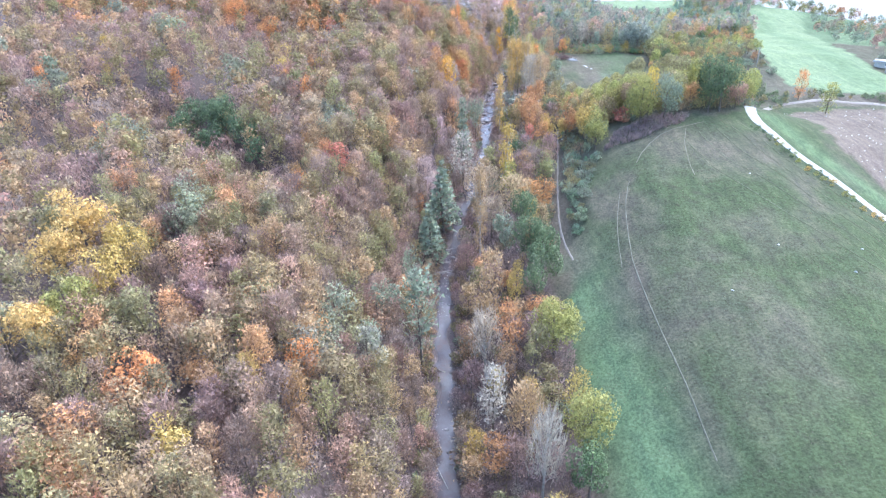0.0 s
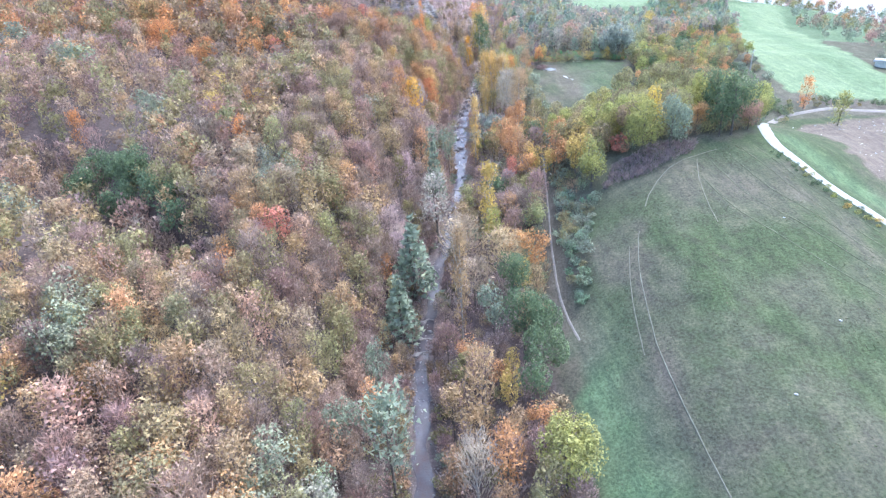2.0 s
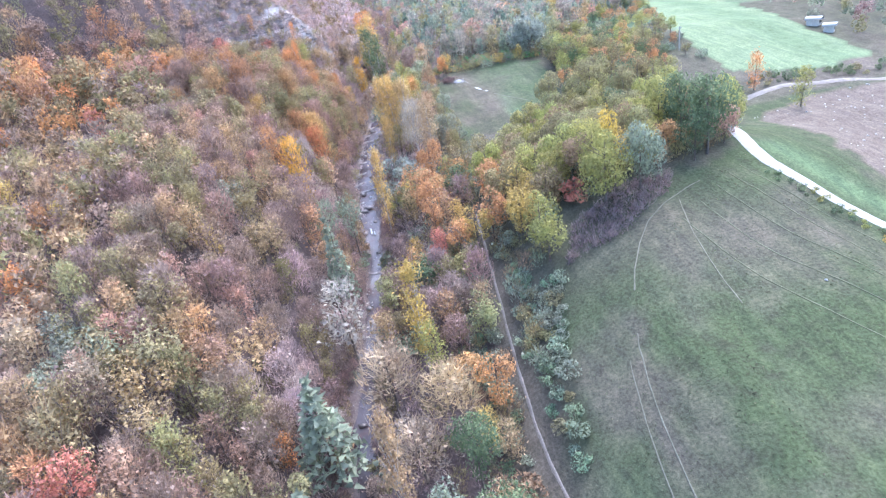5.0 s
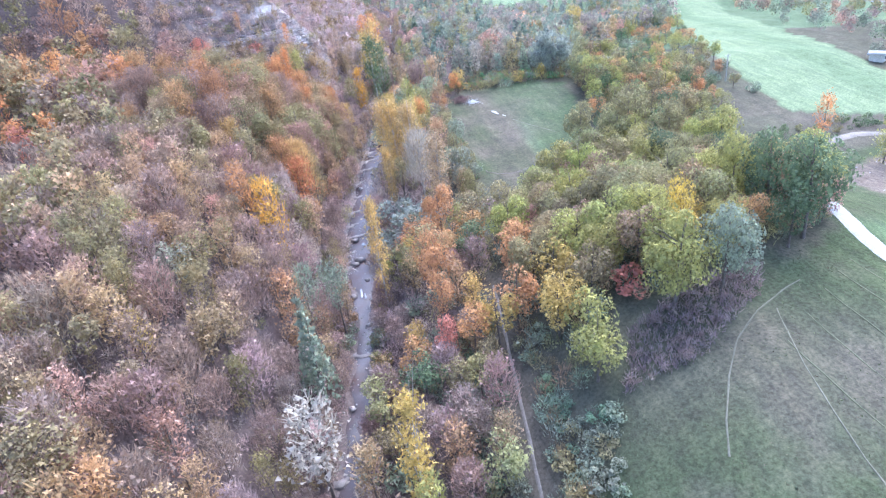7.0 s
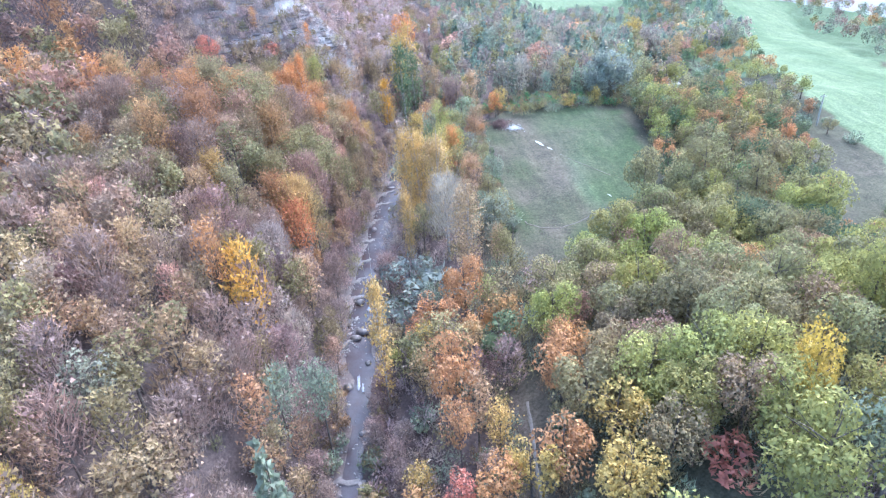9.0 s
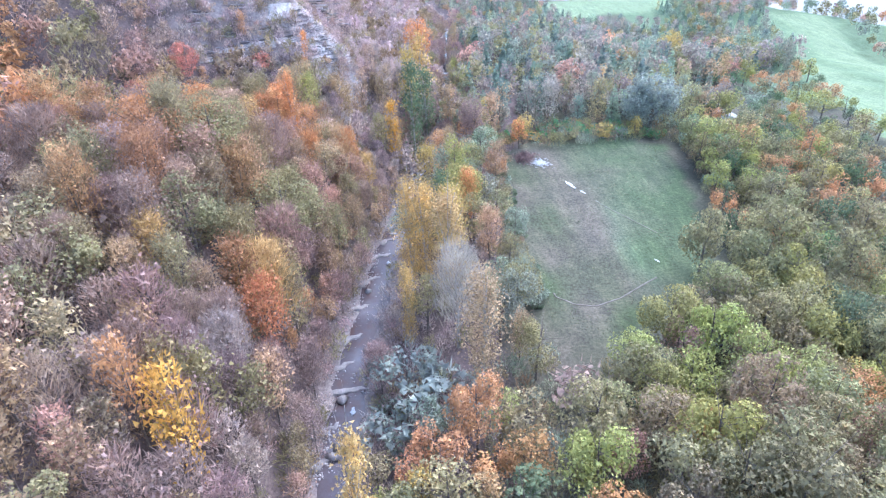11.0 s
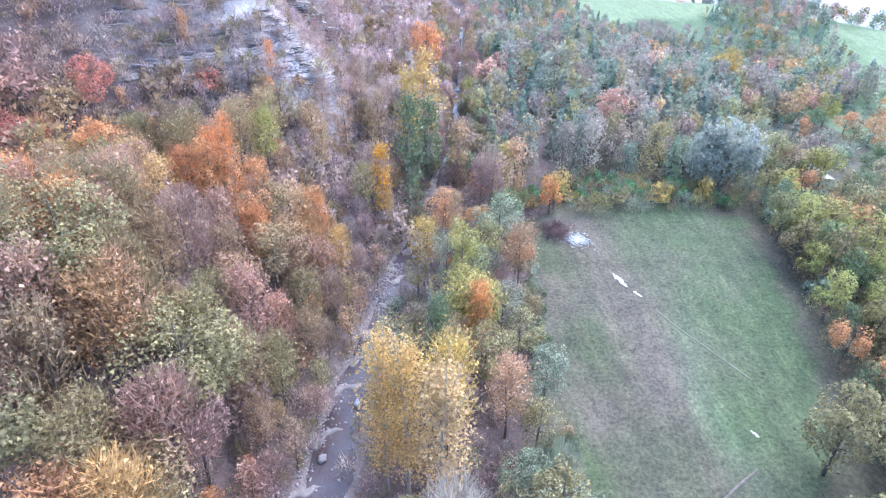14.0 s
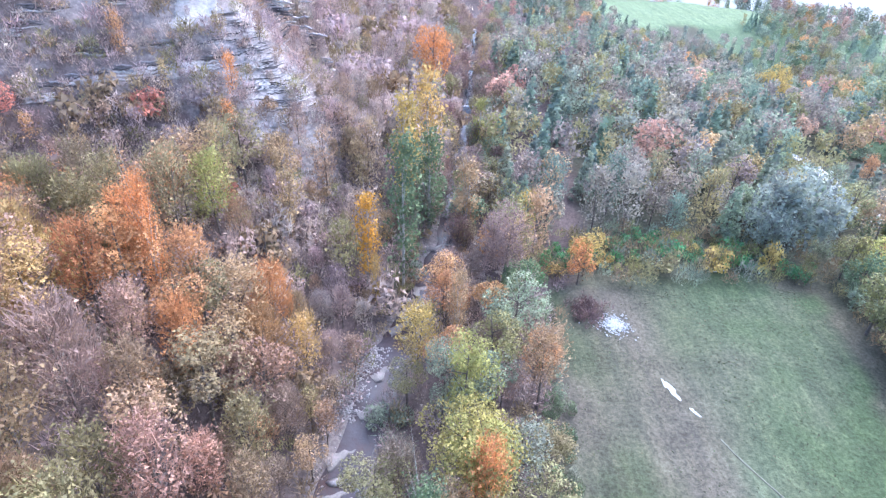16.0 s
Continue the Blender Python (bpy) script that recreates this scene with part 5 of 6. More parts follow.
# the long undercut band: grey jutting lip, its shade put in as a dark ledge, pale face
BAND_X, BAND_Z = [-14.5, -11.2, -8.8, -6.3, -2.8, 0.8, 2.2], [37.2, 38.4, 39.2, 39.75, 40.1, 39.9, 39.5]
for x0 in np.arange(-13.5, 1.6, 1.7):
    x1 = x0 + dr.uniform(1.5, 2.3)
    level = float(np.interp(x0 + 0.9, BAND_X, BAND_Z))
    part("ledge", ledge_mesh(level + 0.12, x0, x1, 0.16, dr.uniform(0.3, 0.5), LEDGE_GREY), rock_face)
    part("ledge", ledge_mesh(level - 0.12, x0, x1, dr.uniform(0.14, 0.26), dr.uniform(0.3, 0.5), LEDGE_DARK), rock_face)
    if x0 > -9.5:
        for low in (0.42, 0.7, 0.98):
            part("ledge", ledge_mesh(level - low, x0, x1 - 0.2, 0.26, dr.uniform(0.04, 0.14), CLIFF), rock_face)
# thinner broken bands higher up, undercut shade again put in as a dark course
for level, x0, x1 in ((41.2, -10.6, -6.4), (41.7, -5.2, -1.2), (41.4, 0.4, 2.2), (43.2, -15, -11.5), (44.4, -14.0, -10), (45.2, -9, -5.4)):
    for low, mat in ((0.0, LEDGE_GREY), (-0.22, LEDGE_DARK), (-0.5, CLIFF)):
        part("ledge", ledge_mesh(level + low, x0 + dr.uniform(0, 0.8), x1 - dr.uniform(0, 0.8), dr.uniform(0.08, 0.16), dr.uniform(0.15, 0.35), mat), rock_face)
# short broken courses on the bare flank
for k in range(150):
    level = dr.uniform(34.3, 44.0)
    mid = np.interp(level, [34.3, 37, 40, 44.0], [8.8, 7.0, 5.2, 3.4]) + dr.normal() * 1.5
    half = dr.uniform(0.4, 1.6)
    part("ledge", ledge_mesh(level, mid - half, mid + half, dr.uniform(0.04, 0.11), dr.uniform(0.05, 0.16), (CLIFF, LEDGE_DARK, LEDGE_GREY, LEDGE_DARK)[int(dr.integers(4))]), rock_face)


def slab_mesh(cx, level, wide, tall, lean):
    """A bare pale face of marl, cracked and uneven, lying on the slope."""
    u, w = np.meshgrid(np.linspace(-1, 1, 15), np.linspace(0, 1, 11))
    x = cx + wide * u * (1 - 0.25 * w) + 0.15 * dr.normal(size=u.shape)
    z = level + tall * w
    y = find_contour(x.ravel(), z.ravel()).reshape(u.shape) - 0.2 + 0.07 * dr.normal(size=u.shape) + 0.5 * (np.abs(u) > 0.93) + 0.4 * (w < 0.05)
    return raw_mesh("bare_face", np.c_[x.ravel(), y.ravel(), z.ravel()], grid_faces(11, 15), CLIFF)


for cx, level, wide, tall in ((-0.7, 42.2, 2.4, 2.5), (-0.9, 38.3, 1.8, 1.4), (-4.4, 38.9, 1.2, 0.7), (-8.4, 38.4, 1.6, 0.7), (-11.4, 37.4, 1.1, 0.7), (4.6, 38.6, 1.0, 1.2), (5.6, 36.8, 0.8, 1.0), (-14, 42.3, 0.9, 0.6), (2.6, 33.3, 0.7, 1.6), (7.4, 33.6, 1.0, 1.2)):
    part("bare_face", slab_mesh(cx, level, wide, tall, 0), rock_face)


# low brown scrub that clothes the marl between the bare faces
sv, sc = [], []
for _ in range(2500):
    x, y = dr.uniform(-24, 16), dr.uniform(195, 228)
    lv = float(height(x, y))
    bare = (-3.4 < x < 2.2 and 42.0 < lv < 44.8) or (-9 < x < 1.6 and -1.3 < lv - np.interp(x, BAND_X, BAND_Z) < 0.3)
    course = abs(x - np.interp(lv, [34.3, 37, 40, 44.0], [8.8, 7.0, 5.2, 3.4])) < 2.2 and lv > 34
    if x > stream_x(y) - 5 or (bare and dr.uniform() < 0.92) or (course and dr.uniform() < 0.86):
        continue
    v = twigs(dr.uniform(0.4, 1.1), dr.uniform(0.5, 0.9), 0.0, 26, dr, 0.03, 0.5)
    v = np.r_[v, sprays(np.c_[dr.normal(size=(12, 2)) * 0.4, dr.uniform(0.05, 0.6, 12)], 0.11, dr, 0.5)]
    sv.append(v + (x, y, lv))
    u = dr.uniform()
    sc.append(np.repeat([shade_of(TWIG if u < 0.7 else (BROWN if u < 0.8 else (OLIVE if u < 0.92 else TAN)), dr)], len(v), 0))
sv = np.concatenate(sv)
tagged(new("cliff_scrub", raw_mesh("cliff_scrub", sv, sliver(sv), LEAF_STUFF, tint=np.concatenate(sc))), "low brown and mauve scrub clothing the marl slope", "scrub", kind="stuff")


# ---- stones, ledges and driftwood in the stream ----
def stone_verts(r, size, flat=0.6):
    v = np.array([(1, 0, 0), (0.5, 0.85, 0.1), (-0.5, 0.8, 0), (-1, 0, 0.1), (-0.5, -0.85, 0), (0.5, -0.8, 0.05), (0.25, 0.15, 0.9), (-0.3, -0.1, 0.85), (0, 0, -0.8)], float)
    v = v * r.uniform(0.65, 1.3, v.shape) * (1, 0.8, flat) * size
    a = r.uniform(0, 6.28)
    return v @ np.array([[np.cos(a), np.sin(a), 0], [-np.sin(a), np.cos(a), 0], [0, 0, 1]])


STONE_FACES = np.array([(0, 1, 6), (1, 2, 6), (2, 7, 6), (2, 3, 7), (3, 4, 7), (4, 5, 7), (5, 6, 7), (5, 0, 6), (1, 0, 8), (2, 1, 8), (3, 2, 8), (4, 3, 8), (5, 4, 8), (0, 5, 8)])


def stones(name, places, mat, label, category="stones"):
    me = raw_mesh(name, *joined([(stone_verts(dr, s) + (x, y, z), STONE_FACES) for x, y, z, s in places]), mat)
    return tagged(new(name, me), label, category, kind="stuff")


pebbles = []
for y0, y1, off, spread, n in ((183, 191, -1.9, 0.8, 900), (141, 147, -1.6, 0.6, 160), (160, 175, -2.0, 0.7, 220), (60, 72, 2.3, 0.5, 200), (74, 90, -0.5, 1.6, 200), (44, 58, -1.9, 0.6, 160), (92, 180, 0.3, 2.2, 420), (44, 60, 2.0, 0.5, 60), (195, 240, 0.0, 2.0, 260), (40, 210, -1.9, 0.35, 420), (40, 210, 1.95, 0.35, 420)):
    for _ in range(n):
        y = dr.uniform(y0, y1)
        x = float(stream_x(y)) + off + dr.normal() * spread
        s = dr.uniform(0.06, 0.2)
        pebbles.append((x, y, max(float(height(x, y)), float(stream_z(y)) - 0.36) + s * 0.25, s))
stones("stream_pebbles", pebbles, STONE, "pale pebbles and cobbles on bars in the stream bed")

for y, off, size in ((144.0, 0.2, 1.0), (143.2, -0.7, 0.8), (149.5, -0.6, 0.9), (63.5, -1.3, 0.45), (62.8, -1.0, 0.3), (54.2, 0.1, 0.35), (51.0, 0.3, 0.25), (88, 0.5, 0.5), (100, -0.4, 0.6), (112, 0.6, 0.5), (118, -0.8, 0.6), (130, 0.4, 0.5),
                     (136, -1.2, 0.7), (139, 0.8, 0.5), (156, 0.9, 0.6), (166, -0.9, 0.7), (171, 0.7, 0.5), (178, -0.3, 0.6), (192, 0.4, 0.6), (197, -1.0, 0.7), (203, 0.8, 0.6), (212, -0.4, 0.5), (224, 0.5, 0.6)):
    x = float(stream_x(y)) + off
    me = raw_mesh("boulder", stone_verts(dr, size, 0.5), STONE_FACES, DARK_STONE if dr.uniform() < 0.6 else STONE)
    b = new("boulder", me)
    b.location = (x, y, float(stream_z(y)) - 0.3 + 0.1 * size)
    tagged(b, "dark wet boulder lying in the stream", "boulder", group="stream boulders")


def shelf_mesh(length, r):
    """A low broken step of bedrock across part of the bed."""
    n = max(6, int(length / 0.3))
    x = np.linspace(-length / 2, length / 2, n)
    front = 0.35 * waves(x, x * 0, 1.0, r.uniform(0, 9)) + r.normal(size=n) * 0.08
    t = np.minimum(1, np.minimum(np.arange(n), np.arange(n)[::-1]) / 2.0)
    rows = [np.c_[x, front + 0.9, 0.02 + 0 * x], np.c_[x, front, 0.13 * t + r.normal(size=n) * 0.03], np.c_[x, front - 0.08, 0.07 * t], np.c_[x, front - 0.16, -0.5 + 0 * x]]
    return raw_mesh("rock_shelf", np.stack(rows, 1).reshape(-1, 3), grid_faces(n, 4), DARK_STONE)


for y, off, length, turn in ((84, 0, 3.4, 8), (86.5, 0.4, 3.2, -6), (90, -0.3, 3, 10), (142.6, -0.9, 3.4, 22), (146, -1.2, 3.0, 30), (150.5, 0.2, 3.6, 20), (154, -1.0, 2.6, 35), (158, -0.8, 3.2, 28), (163, -1.3, 3, 25), (168, -1.0, 3.4, 32), (173, -0.6, 3.4, 28), (176.5, 0, 3.6, 35),
                             (180, -0.2, 3.2, 30), (184, 0.6, 2.6, 30), (188, 0.4, 3.0, 38), (193.5, 0.3, 4.0, 34), (196, 0.6, 4.4, 38), (199, 0.8, 4.2, 40), (206, 0, 3.4, 20), (218, 0, 3.2, 15), (230, 0, 3.4, 10), (125, -0.4, 3.2, -10), (110, 0, 3.2, 6)):
    s = new("rock_shelf", shelf_mesh(length, dr))
    s.matrix_basis = pose(float(stream_x(y)) + off, y, float(stream_z(y)) - 0.28, 0, 0, turn)
    tagged(s, "dark broken step of bedrock in the stream bed", "rock", group="bedrock steps")

for y, off, w, l in ((194.6, -0.2, 0.55, 0.6), (136.4, -0.2, 0.16, 1.3), (135.6, 0.3, 0.12, 0.7), (148.0, 0.7, 0.2, 0.5), (171.5, 0.5, 0.2, 0.5)):
    u, v = np.meshgrid(np.linspace(-1, 1, 9), np.linspace(-1, 1, 9))
    ww = w * (1 + 0.5 * waves(v, v * 0, 0.5, y)) * (1 - 0.3 * v * v)
    vz = 0.10 * (1 - u * u) * (1 - v * v) + 0.03 * dr.normal(size=u.shape)
    me = raw_mesh("white_water", np.c_[(u * ww).ravel(), (v * l).ravel(), vz.ravel()], grid_faces(9, 9), FOAM, True)
    f = new("white_water", me)
    f.location = (float(stream_x(y)) + off, y, float(stream_z(y)) - 0.2)
    tagged(f, "small patch of foaming white water below a rock step", "rapids", group="rapids")


def log(points, radius, mat, label):
    pts = [(x, y, float(max(height(x, y), stream_z(y) - 0.25)) + radius * 0.8 + lift) for x, y, lift in points]
    v, f = tube(pts, np.linspace(radius, radius * 0.35, len(pts)), 7)
    return tagged(new("fallen_log", raw_mesh("fallen_log", v, f, mat, True)), label, "log")


log([(-2.2, 57.5, 0.2), (-1.2, 53.5, 0.15), (0.4, 50.0, 0.1), (2.3, 46.2, 0.05)], 0.1, PALE_BARK, "long pale fallen trunk lying across the stream edge")
log([(-0.9, 64.8, 0.1), (0.4, 63.8, 0.05), (1.2, 63.2, 0)], 0.13, BARK, "short dark log jutting from the stream bank")
log([(10.8, 133.0, 0.1), (12.6, 137.5, 0.3), (13.8, 140.2, 0.8)], 0.06, PALE_BARK, "thin pale fallen branch beside the stream")

# weir up the valley
weir = tagged(new("weir", None), "low concrete weir with water falling over it", "weir")
WY = 243.0
wx, wz = float(stream_x(WY)), float(stream_z(WY))
weir.location = (wx, WY, wz - 0.4)


def box_part(name, size, at, mat, parent, label=""):
    bm = bmesh.new()
    bmesh.ops.create_cube(bm, size=1.0)
    bmesh.ops.scale(bm, vec=size, verts=bm.verts)
    bmesh.ops.bevel(bm, geom=list(bm.edges), offset=min(size) * 0.12, segments=1, affect="EDGES")
    me = bpy.data.meshes.new(name)
    bm.to_mesh(me)
    bm.free()
    me.materials.append(mat)
    return part(name, me, parent, label, Matrix.Translation(at))


box_part("sill", (4.6, 0.6, 1.6), (0, 0, 0.5), CONCRETE, weir)
box_part("abutment", (0.7, 1.4, 2.2), (-2.5, 0, 0.7), CONCRETE, weir)
box_part("abutment", (0.7, 1.4, 2.2), (2.5, 0, 0.7), CONCRETE, weir)
box_part("falling_water", (2.2, 0.15, 1.2), (0, -0.36, 0.7), FOAM, weir, "white falling water")
box_part("apron", (2.6, 1.6, 0.25), (0, -1.3, 0.0), FOAM, weir, "foaming pool")

# ---- in the fields ----
tufts_v, tufts_c = [], []
tr = np.random.default_rng(71)
for corners, n in ((MEADOW, 15000), (LOW_FIELD, 5500)):
    c = np.array(corners)
    x, y = tr.uniform(c[:, 0].min(), min(c[:, 0].max(), 80), n), tr.uniform(max(c[:, 1].min(), 26), c[:, 1].max(), n)
    ok = inside(x, y, corners) & (waves(x, y, 4.5, 2.7) + 0.7 * waves(x, y, 13, 1.1) + tr.normal(size=n) * 0.5 > -0.2)
    x, y = x[ok], y[ok]
    base = np.c_[x, y, height(x, y)]
    for k in range(3):
        a = tr.uniform(0, 6.28, len(x))
        s = tr.uniform(0.05, 0.13, len(x))
        d = np.c_[np.cos(a) * s, np.sin(a) * s, 0 * s]
        tip = base + d[:, [1, 0, 2]] * 0.8 + np.c_[0 * s, 0 * s, s * tr.uniform(0.3, 0.8, len(x))]
        tufts_v.append(np.stack([base + d - (0, 0, 0.03), base - d - (0, 0, 0.03), tip], 1).reshape(-1, 3))
        col = np.where(tr.uniform(size=(len(x), 1)) < 0.6, [(0.11, 0.138, 0.076)], [(0.15, 0.137, 0.105)]) * tr.uniform(0.7, 1.3, (len(x), 1))
        tufts_c.append(np.repeat(col, 3, 0))
tv = np.concatenate(tufts_v)
tagged(new("grass_tufts", raw_mesh("grass_tufts", tv, sliver(tv), LEAF_STUFF, tint=np.concatenate(tufts_c))), "short green and withered grass tufts of the meadows", "grass", kind="stuff")

WEEDS = [(31, 103.5), (37, 103), (46.5, 108), (48.5, 111), (40, 110.5), (34, 108.5)]
wx_, wy_ = tr.uniform(28, 59, 2600), tr.uniform(102, 115, 2600)
ok = inside(wx_, wy_, WEEDS)
wx_, wy_ = wx_[ok], wy_[ok]
wv_, wc_ = [], []
for x, y in zip(wx_, wy_):
    v = twigs(0.9, 0.45, 0.0, 9, tr, 0.04, 0.6)
    wv_.append(v + (x, y, float(height(x, y))))
    wc_.append(np.repeat([shade_of((0.33, 0.265, 0.265), tr)], len(v), 0))
for x, y in zip(38.4 + tr.normal(size=170) * 0.8, 193.6 + tr.normal(size=170) * 0.8):
    v = twigs(0.6, 0.35, 0.0, 9, tr, 0.04, 0.45)
    wv_.append(v + (x, y, float(height(x, y))))
    wc_.append(np.repeat([shade_of((0.27, 0.2, 0.19), tr)], len(v), 0))
wv_ = np.concatenate(wv_)
tagged(new("dry_weeds", raw_mesh("dry_weeds", wv_, sliver(wv_), LEAF_STUFF, tint=np.concatenate(wc_))), "withered purple-brown weeds along the meadow edge", "weeds", kind="stuff")

px_, py_ = tr.uniform(78, 170, 900), tr.uniform(40, 143, 900)
ok = inside(px_, py_, PLOUGHED)
stones("field_stones", [(float(x), float(y), float(height(x, y)) + 0.05, float(tr.uniform(0.1, 0.26))) for x, y in zip(px_[ok], py_[ok])], CONCRETE, "pale stones strewn over the ploughed field")
cx_, cy_ = 40.7 + tr.normal(size=620) * 0.8 * np.linspace(0.4, 1.3, 620), 192.1 + tr.normal(size=620) * 0.6 * np.linspace(0.4, 1.3, 620)
stones("rubble", [(float(x), float(y), float(height(x, y)) + 0.03, float(tr.uniform(0.04, 0.13))) for x, y in zip(cx_, cy_)], WHITE_SHEET, "heap of whitish rubble in the low field")
for x, y in ((51.3, 89.0), (47.5, 70.5), (55.5, 66), (60, 72), (62, 66), (38, 62)):
    b = new("field_stone", raw_mesh("field_stone", stone_verts(tr, 0.22, 0.6), STONE_FACES, WHITE_SHEET))
    b.location = (x, y, float(height(x, y)) + 0.06)
    tagged(b, "single whitish stone lying in the meadow", "stone", group="meadow stones")


def sheet(x, y, length, wide, turn):
    u, v = np.meshgrid(np.linspace(-1, 1, 41), np.linspace(-1, 1, 7))
    w = wide * np.sqrt(1.02 - u * u) * np.clip(0.6 + 0.35 * waves(u, v * 0.4, 0.45, x) + 0.2 * waves(u, v, 0.11, y), 0.06, 1.4)
    a = radians(turn)
    lx, ly = u * length / 2, v * w / 2
    gx_, gy_ = x + lx * np.cos(a) - ly * np.sin(a), y + lx * np.sin(a) + ly * np.cos(a)
    z = height(gx_, gy_) + 0.05 + 0.025 * waves(gx_, gy_, 0.12, 3.0)
    me = raw_mesh("plastic_sheet", np.c_[gx_.ravel(), gy_.ravel(), z.ravel()], grid_faces(7, 41), WHITE_SHEET, True)
    return tagged(new("plastic_sheet", me), "crumpled strip of white sheeting on the grass", "sheeting", group="sheeting strips")


sheet(43.7, 184.9, 2.4, 0.75, -66)
sheet(45.0, 182.7, 1.1, 0.4, -50)
sheet(49.3, 165.5, 0.8, 0.35, -60)
sheet(54.5, 200.3, 2.2, 0.3, 5)


FAINT = plain("faint_path", (0.18, 0.172, 0.13), (0.12, 0.12, 0.083), 1.0, 0.95, 0.4)


def ditch_line(line, name, label, mat=RUT_SOIL, wide=0.35):
    return tagged(new(name, ribbon(name, line, wide, 0.04, mat, 0.5, 0.6)), label, "track", kind="structure")


ditch_line([(34.5, 162), (35.3, 157), (38.5, 156.8), (42, 159), (46, 160.8), (49, 163.2)], "field_rut", "dark worn rut around the edge of the low field")
ditch_line([(52.5, 170), (49.5, 174), (47.5, 178), (45.5, 181.5)], "field_furrow", "shallow trodden furrow across the low field", FAINT, 0.3)
ditch_line(MEADOW_PATH, "meadow_path", "thin trodden line across the meadow", FAINT, 0.22)
ditch_line([(31, 90), (28.6, 82.8), (27.4, 76), (26.8, 70)], "meadow_path", "thin trodden line across the meadow", FAINT, 0.18)
ditch_line([(47, 107), (45.3, 103.1), (43, 96.1), (42.5, 88)], "meadow_track", "thin trodden line along the top of the meadow", FAINT, 0.2)
FAINTER = plain("mown_line", (0.125, 0.135, 0.082), (0.09, 0.1, 0.058), 1.0, 0.95, 0.4)
for inward in (5.0, 8.5, 12.5, 17.0, 22.0):
    lane = [(x - inward * (0.75 + 0.02 * i), y - inward * 0.45) for i, (x, y) in enumerate(ROAD_LINE[2:8])]
    ditch_line(lane, "tractor_line", "faint curved wheel line across the mown meadow", FAINTER, 0.22)
ditch_line([(52, 108.5), (44.5, 106.5), (38, 101), (34, 94)], "meadow_track", "thin trodden line along the top of the meadow", FAINT, 0.22)


def pole(x, y, tall):
    root = tagged(new("utility_pole", None), "pale weathered utility pole standing beside the field", "pole", group="utility poles")
    root.location = (x, y, float(height(x, y)) - 0.3)
    v, f = tube([(0, 0, 0), (0, 0, tall * 0.5), (0, 0, tall)], (0.16, 0.14, 0.11), 8)
    part("shaft", raw_mesh("shaft", v, f, WOOD_POLE, True), root)
    box_part("crossarm", (1.2, 0.1, 0.1), (0, 0, tall - 0.4), WOOD_POLE, root)
    for k in (-0.5, 0.5):
        v, f = tube([(k, 0, tall - 0.36), (k, 0, tall - 0.2)], (0.05, 0.03), 6)
        part("insulator", raw_mesh("insulator", v, f, CONCRETE, True), root)


pole(94.8, 181, 6.0)
pole(118.5, 137.2, 5.0)
pole(112, 252, 6.0)


def guard_rail(line):
    root = tagged(new("guard_rail", None), "pale metal guard rail along the valley road", "guard rail")
    pts = [(x, y, float(height(x, y)) + 0.75) for x, y in line]
    for (a, b) in zip(pts, pts[1:]):
        m = [(a[i] + b[i]) / 2 for i in range(3)]
        ln = math.dist(a, b)
        ob = box_part("rail", (ln, 0.08, 0.3), (0, 0, 0), WHITE_SHEET, root)
        ob.matrix_basis = pose(*m, 0, 0, math.degrees(math.atan2(b[1] - a[1], b[0] - a[0])))
        ob2 = box_part("post", (0.1, 0.1, 1.0), (a[0], a[1], a[2] - 0.4), CONCRETE, root)


guard_rail([(82.4, 208), (81.4, 213), (81.2, 219), (82.2, 226), (84.4, 234)])


def far_house(x, y, w, l, h, turn):
    root = tagged(new("far_house", None), "shrunken stand-in for a distant pale rendered house with a tiled roof", "shed", group="field sheds")
    root.matrix_basis = pose(x, y, float(height(x, y)), 0, 0, turn)
    box_part("wall", (w, l, h), (0, 0, h / 2 - 0.2), RENDER_WALL, root)
    v = np.array([(-w / 2 - 0.4, -l / 2 - 0.4, h - 0.3), (w / 2 + 0.4, -l / 2 - 0.4, h - 0.3), (0, -l / 2 - 0.4, h + w * 0.28), (-w / 2 - 0.4, l / 2 + 0.4, h - 0.3), (w / 2 + 0.4, l / 2 + 0.4, h - 0.3), (0, l / 2 + 0.4, h + w * 0.28)])
    part("roof", raw_mesh("roof", v, [(0, 2, 5, 3), (2, 1, 4, 5), (0, 3, 4, 1)], ROOF), root)
    for k in (-0.25, 0.25):
        box_part("window", (0.6, 0.1, 0.7), (k * w, -l / 2 - 0.02, 0.55 * h), DARK_GLASS, root)


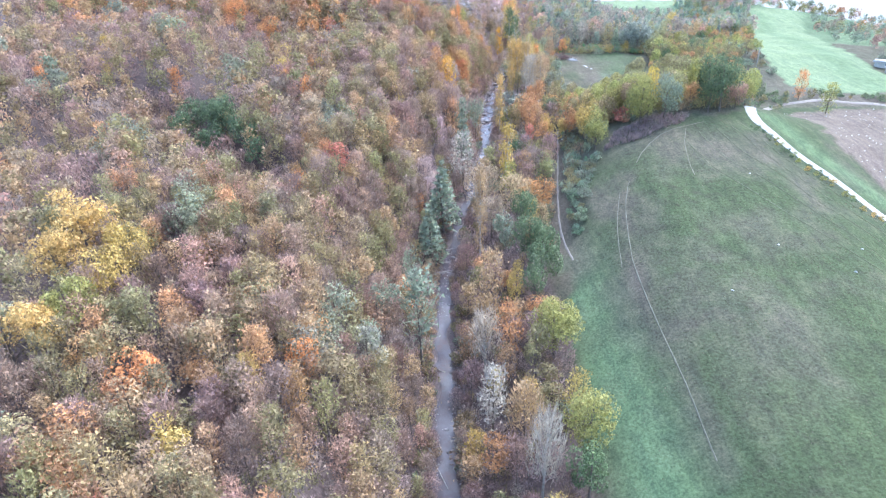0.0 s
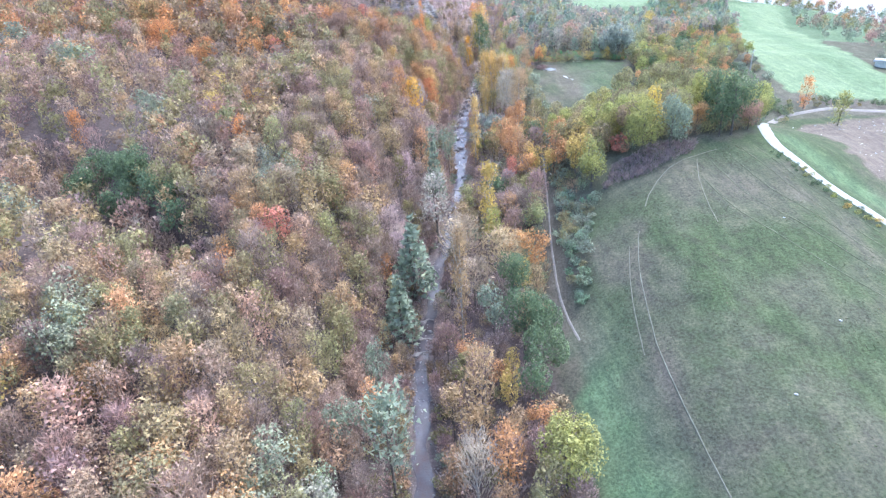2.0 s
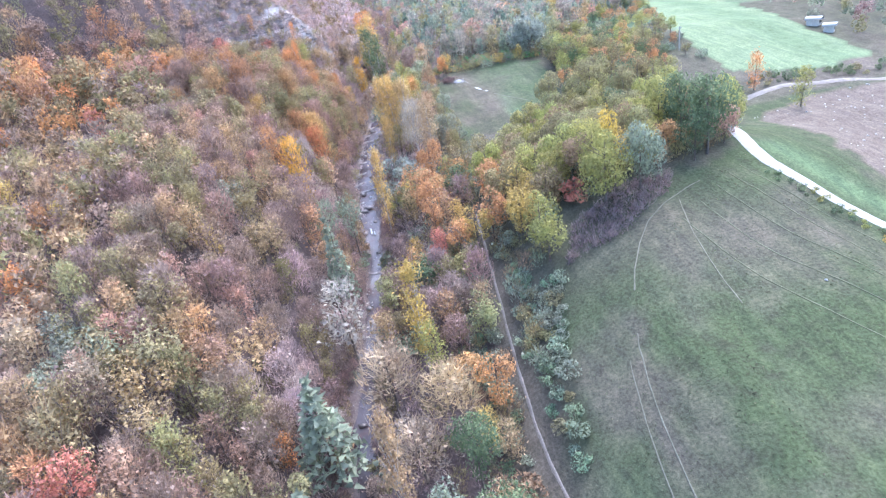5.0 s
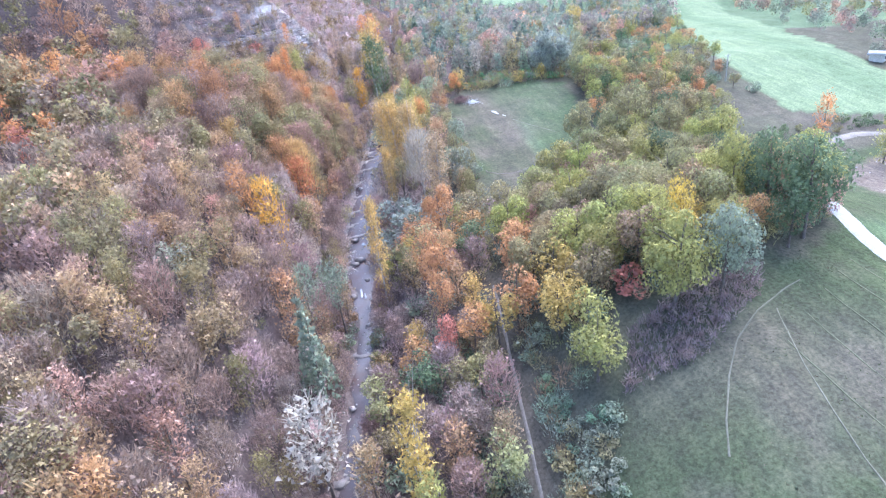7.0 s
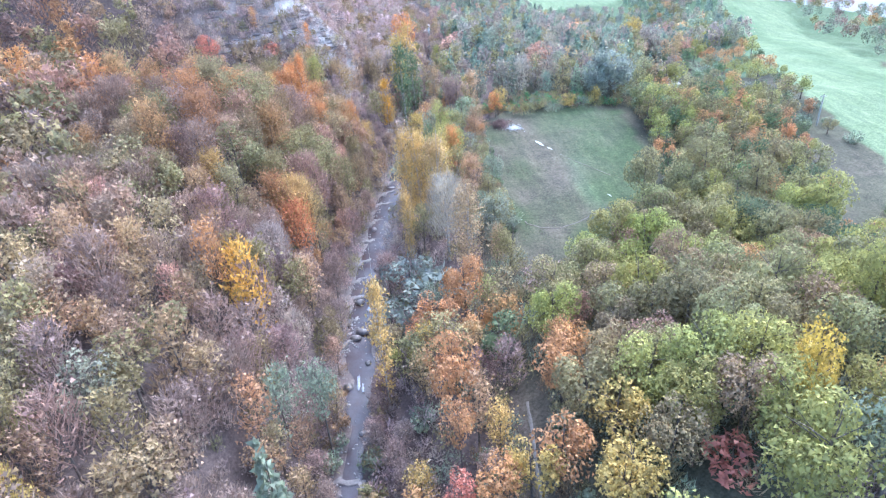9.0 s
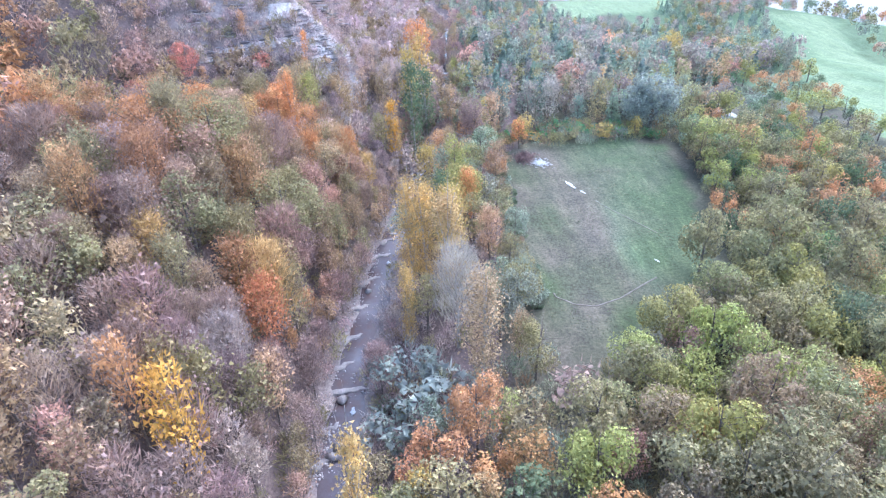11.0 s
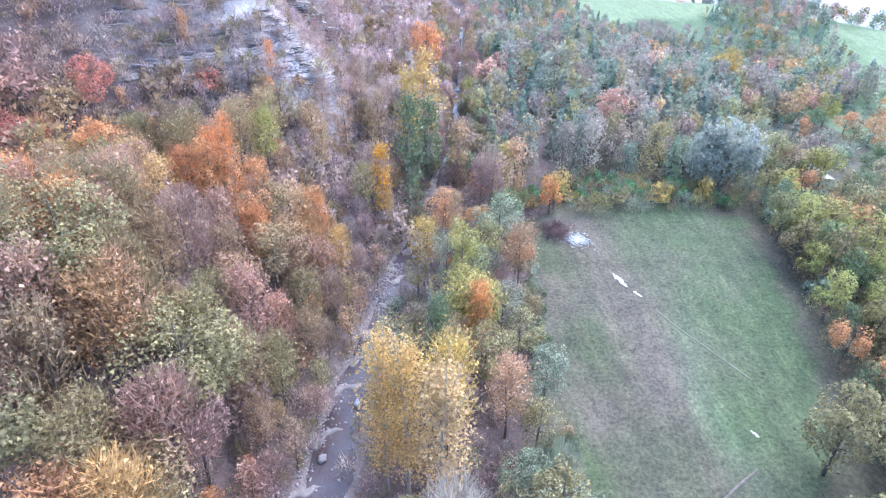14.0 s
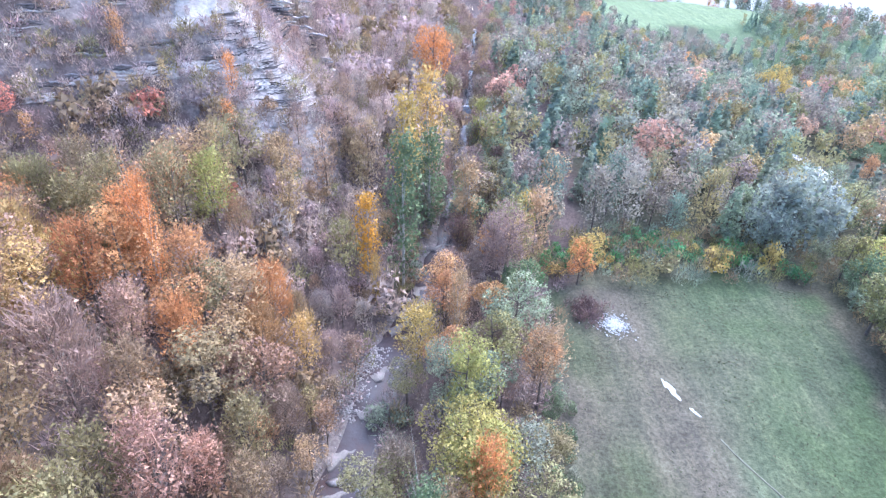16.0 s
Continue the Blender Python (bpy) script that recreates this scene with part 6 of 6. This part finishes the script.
# distant houses, built shrunken and set nearer than they stand
far_house(130.4, 178.6, 1.8, 3.0, 1.7, 30)
far_house(129.4, 172.6, 1.8, 2.2, 1.7, 40)

# pale distance beyond the hills: a glowing shell, its haze painted paler with height
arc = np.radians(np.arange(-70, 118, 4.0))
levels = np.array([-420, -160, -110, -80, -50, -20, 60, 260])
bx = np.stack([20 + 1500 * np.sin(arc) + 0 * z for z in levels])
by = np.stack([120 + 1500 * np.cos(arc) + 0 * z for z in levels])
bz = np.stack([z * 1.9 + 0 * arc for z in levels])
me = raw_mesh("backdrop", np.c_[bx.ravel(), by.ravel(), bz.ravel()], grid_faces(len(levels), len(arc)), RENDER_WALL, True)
hz_m, nt, b = material("glowing_mist", 1.0, 0, 0)
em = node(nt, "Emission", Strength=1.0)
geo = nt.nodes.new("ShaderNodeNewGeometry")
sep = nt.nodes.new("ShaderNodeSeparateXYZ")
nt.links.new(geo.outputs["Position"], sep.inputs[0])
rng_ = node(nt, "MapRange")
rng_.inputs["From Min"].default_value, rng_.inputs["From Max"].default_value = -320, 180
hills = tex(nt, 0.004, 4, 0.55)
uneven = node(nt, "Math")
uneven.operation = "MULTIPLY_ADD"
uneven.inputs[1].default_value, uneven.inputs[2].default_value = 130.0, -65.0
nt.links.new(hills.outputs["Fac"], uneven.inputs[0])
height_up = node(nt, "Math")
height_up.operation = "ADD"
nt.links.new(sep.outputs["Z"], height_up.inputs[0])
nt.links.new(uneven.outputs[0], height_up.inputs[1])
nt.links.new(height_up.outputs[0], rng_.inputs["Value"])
# haze and sky glow put into emission, from dull grey up to white
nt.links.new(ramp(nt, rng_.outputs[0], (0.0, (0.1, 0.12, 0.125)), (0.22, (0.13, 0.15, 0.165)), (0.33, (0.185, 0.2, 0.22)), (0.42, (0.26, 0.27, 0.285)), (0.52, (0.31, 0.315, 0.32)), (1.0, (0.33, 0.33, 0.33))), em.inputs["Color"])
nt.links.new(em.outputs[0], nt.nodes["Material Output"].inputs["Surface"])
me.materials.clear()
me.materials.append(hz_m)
tagged(new("backdrop", me), "glowing backdrop painted as pale misty hills and sky far down the valley", "backdrop", kind="structure")
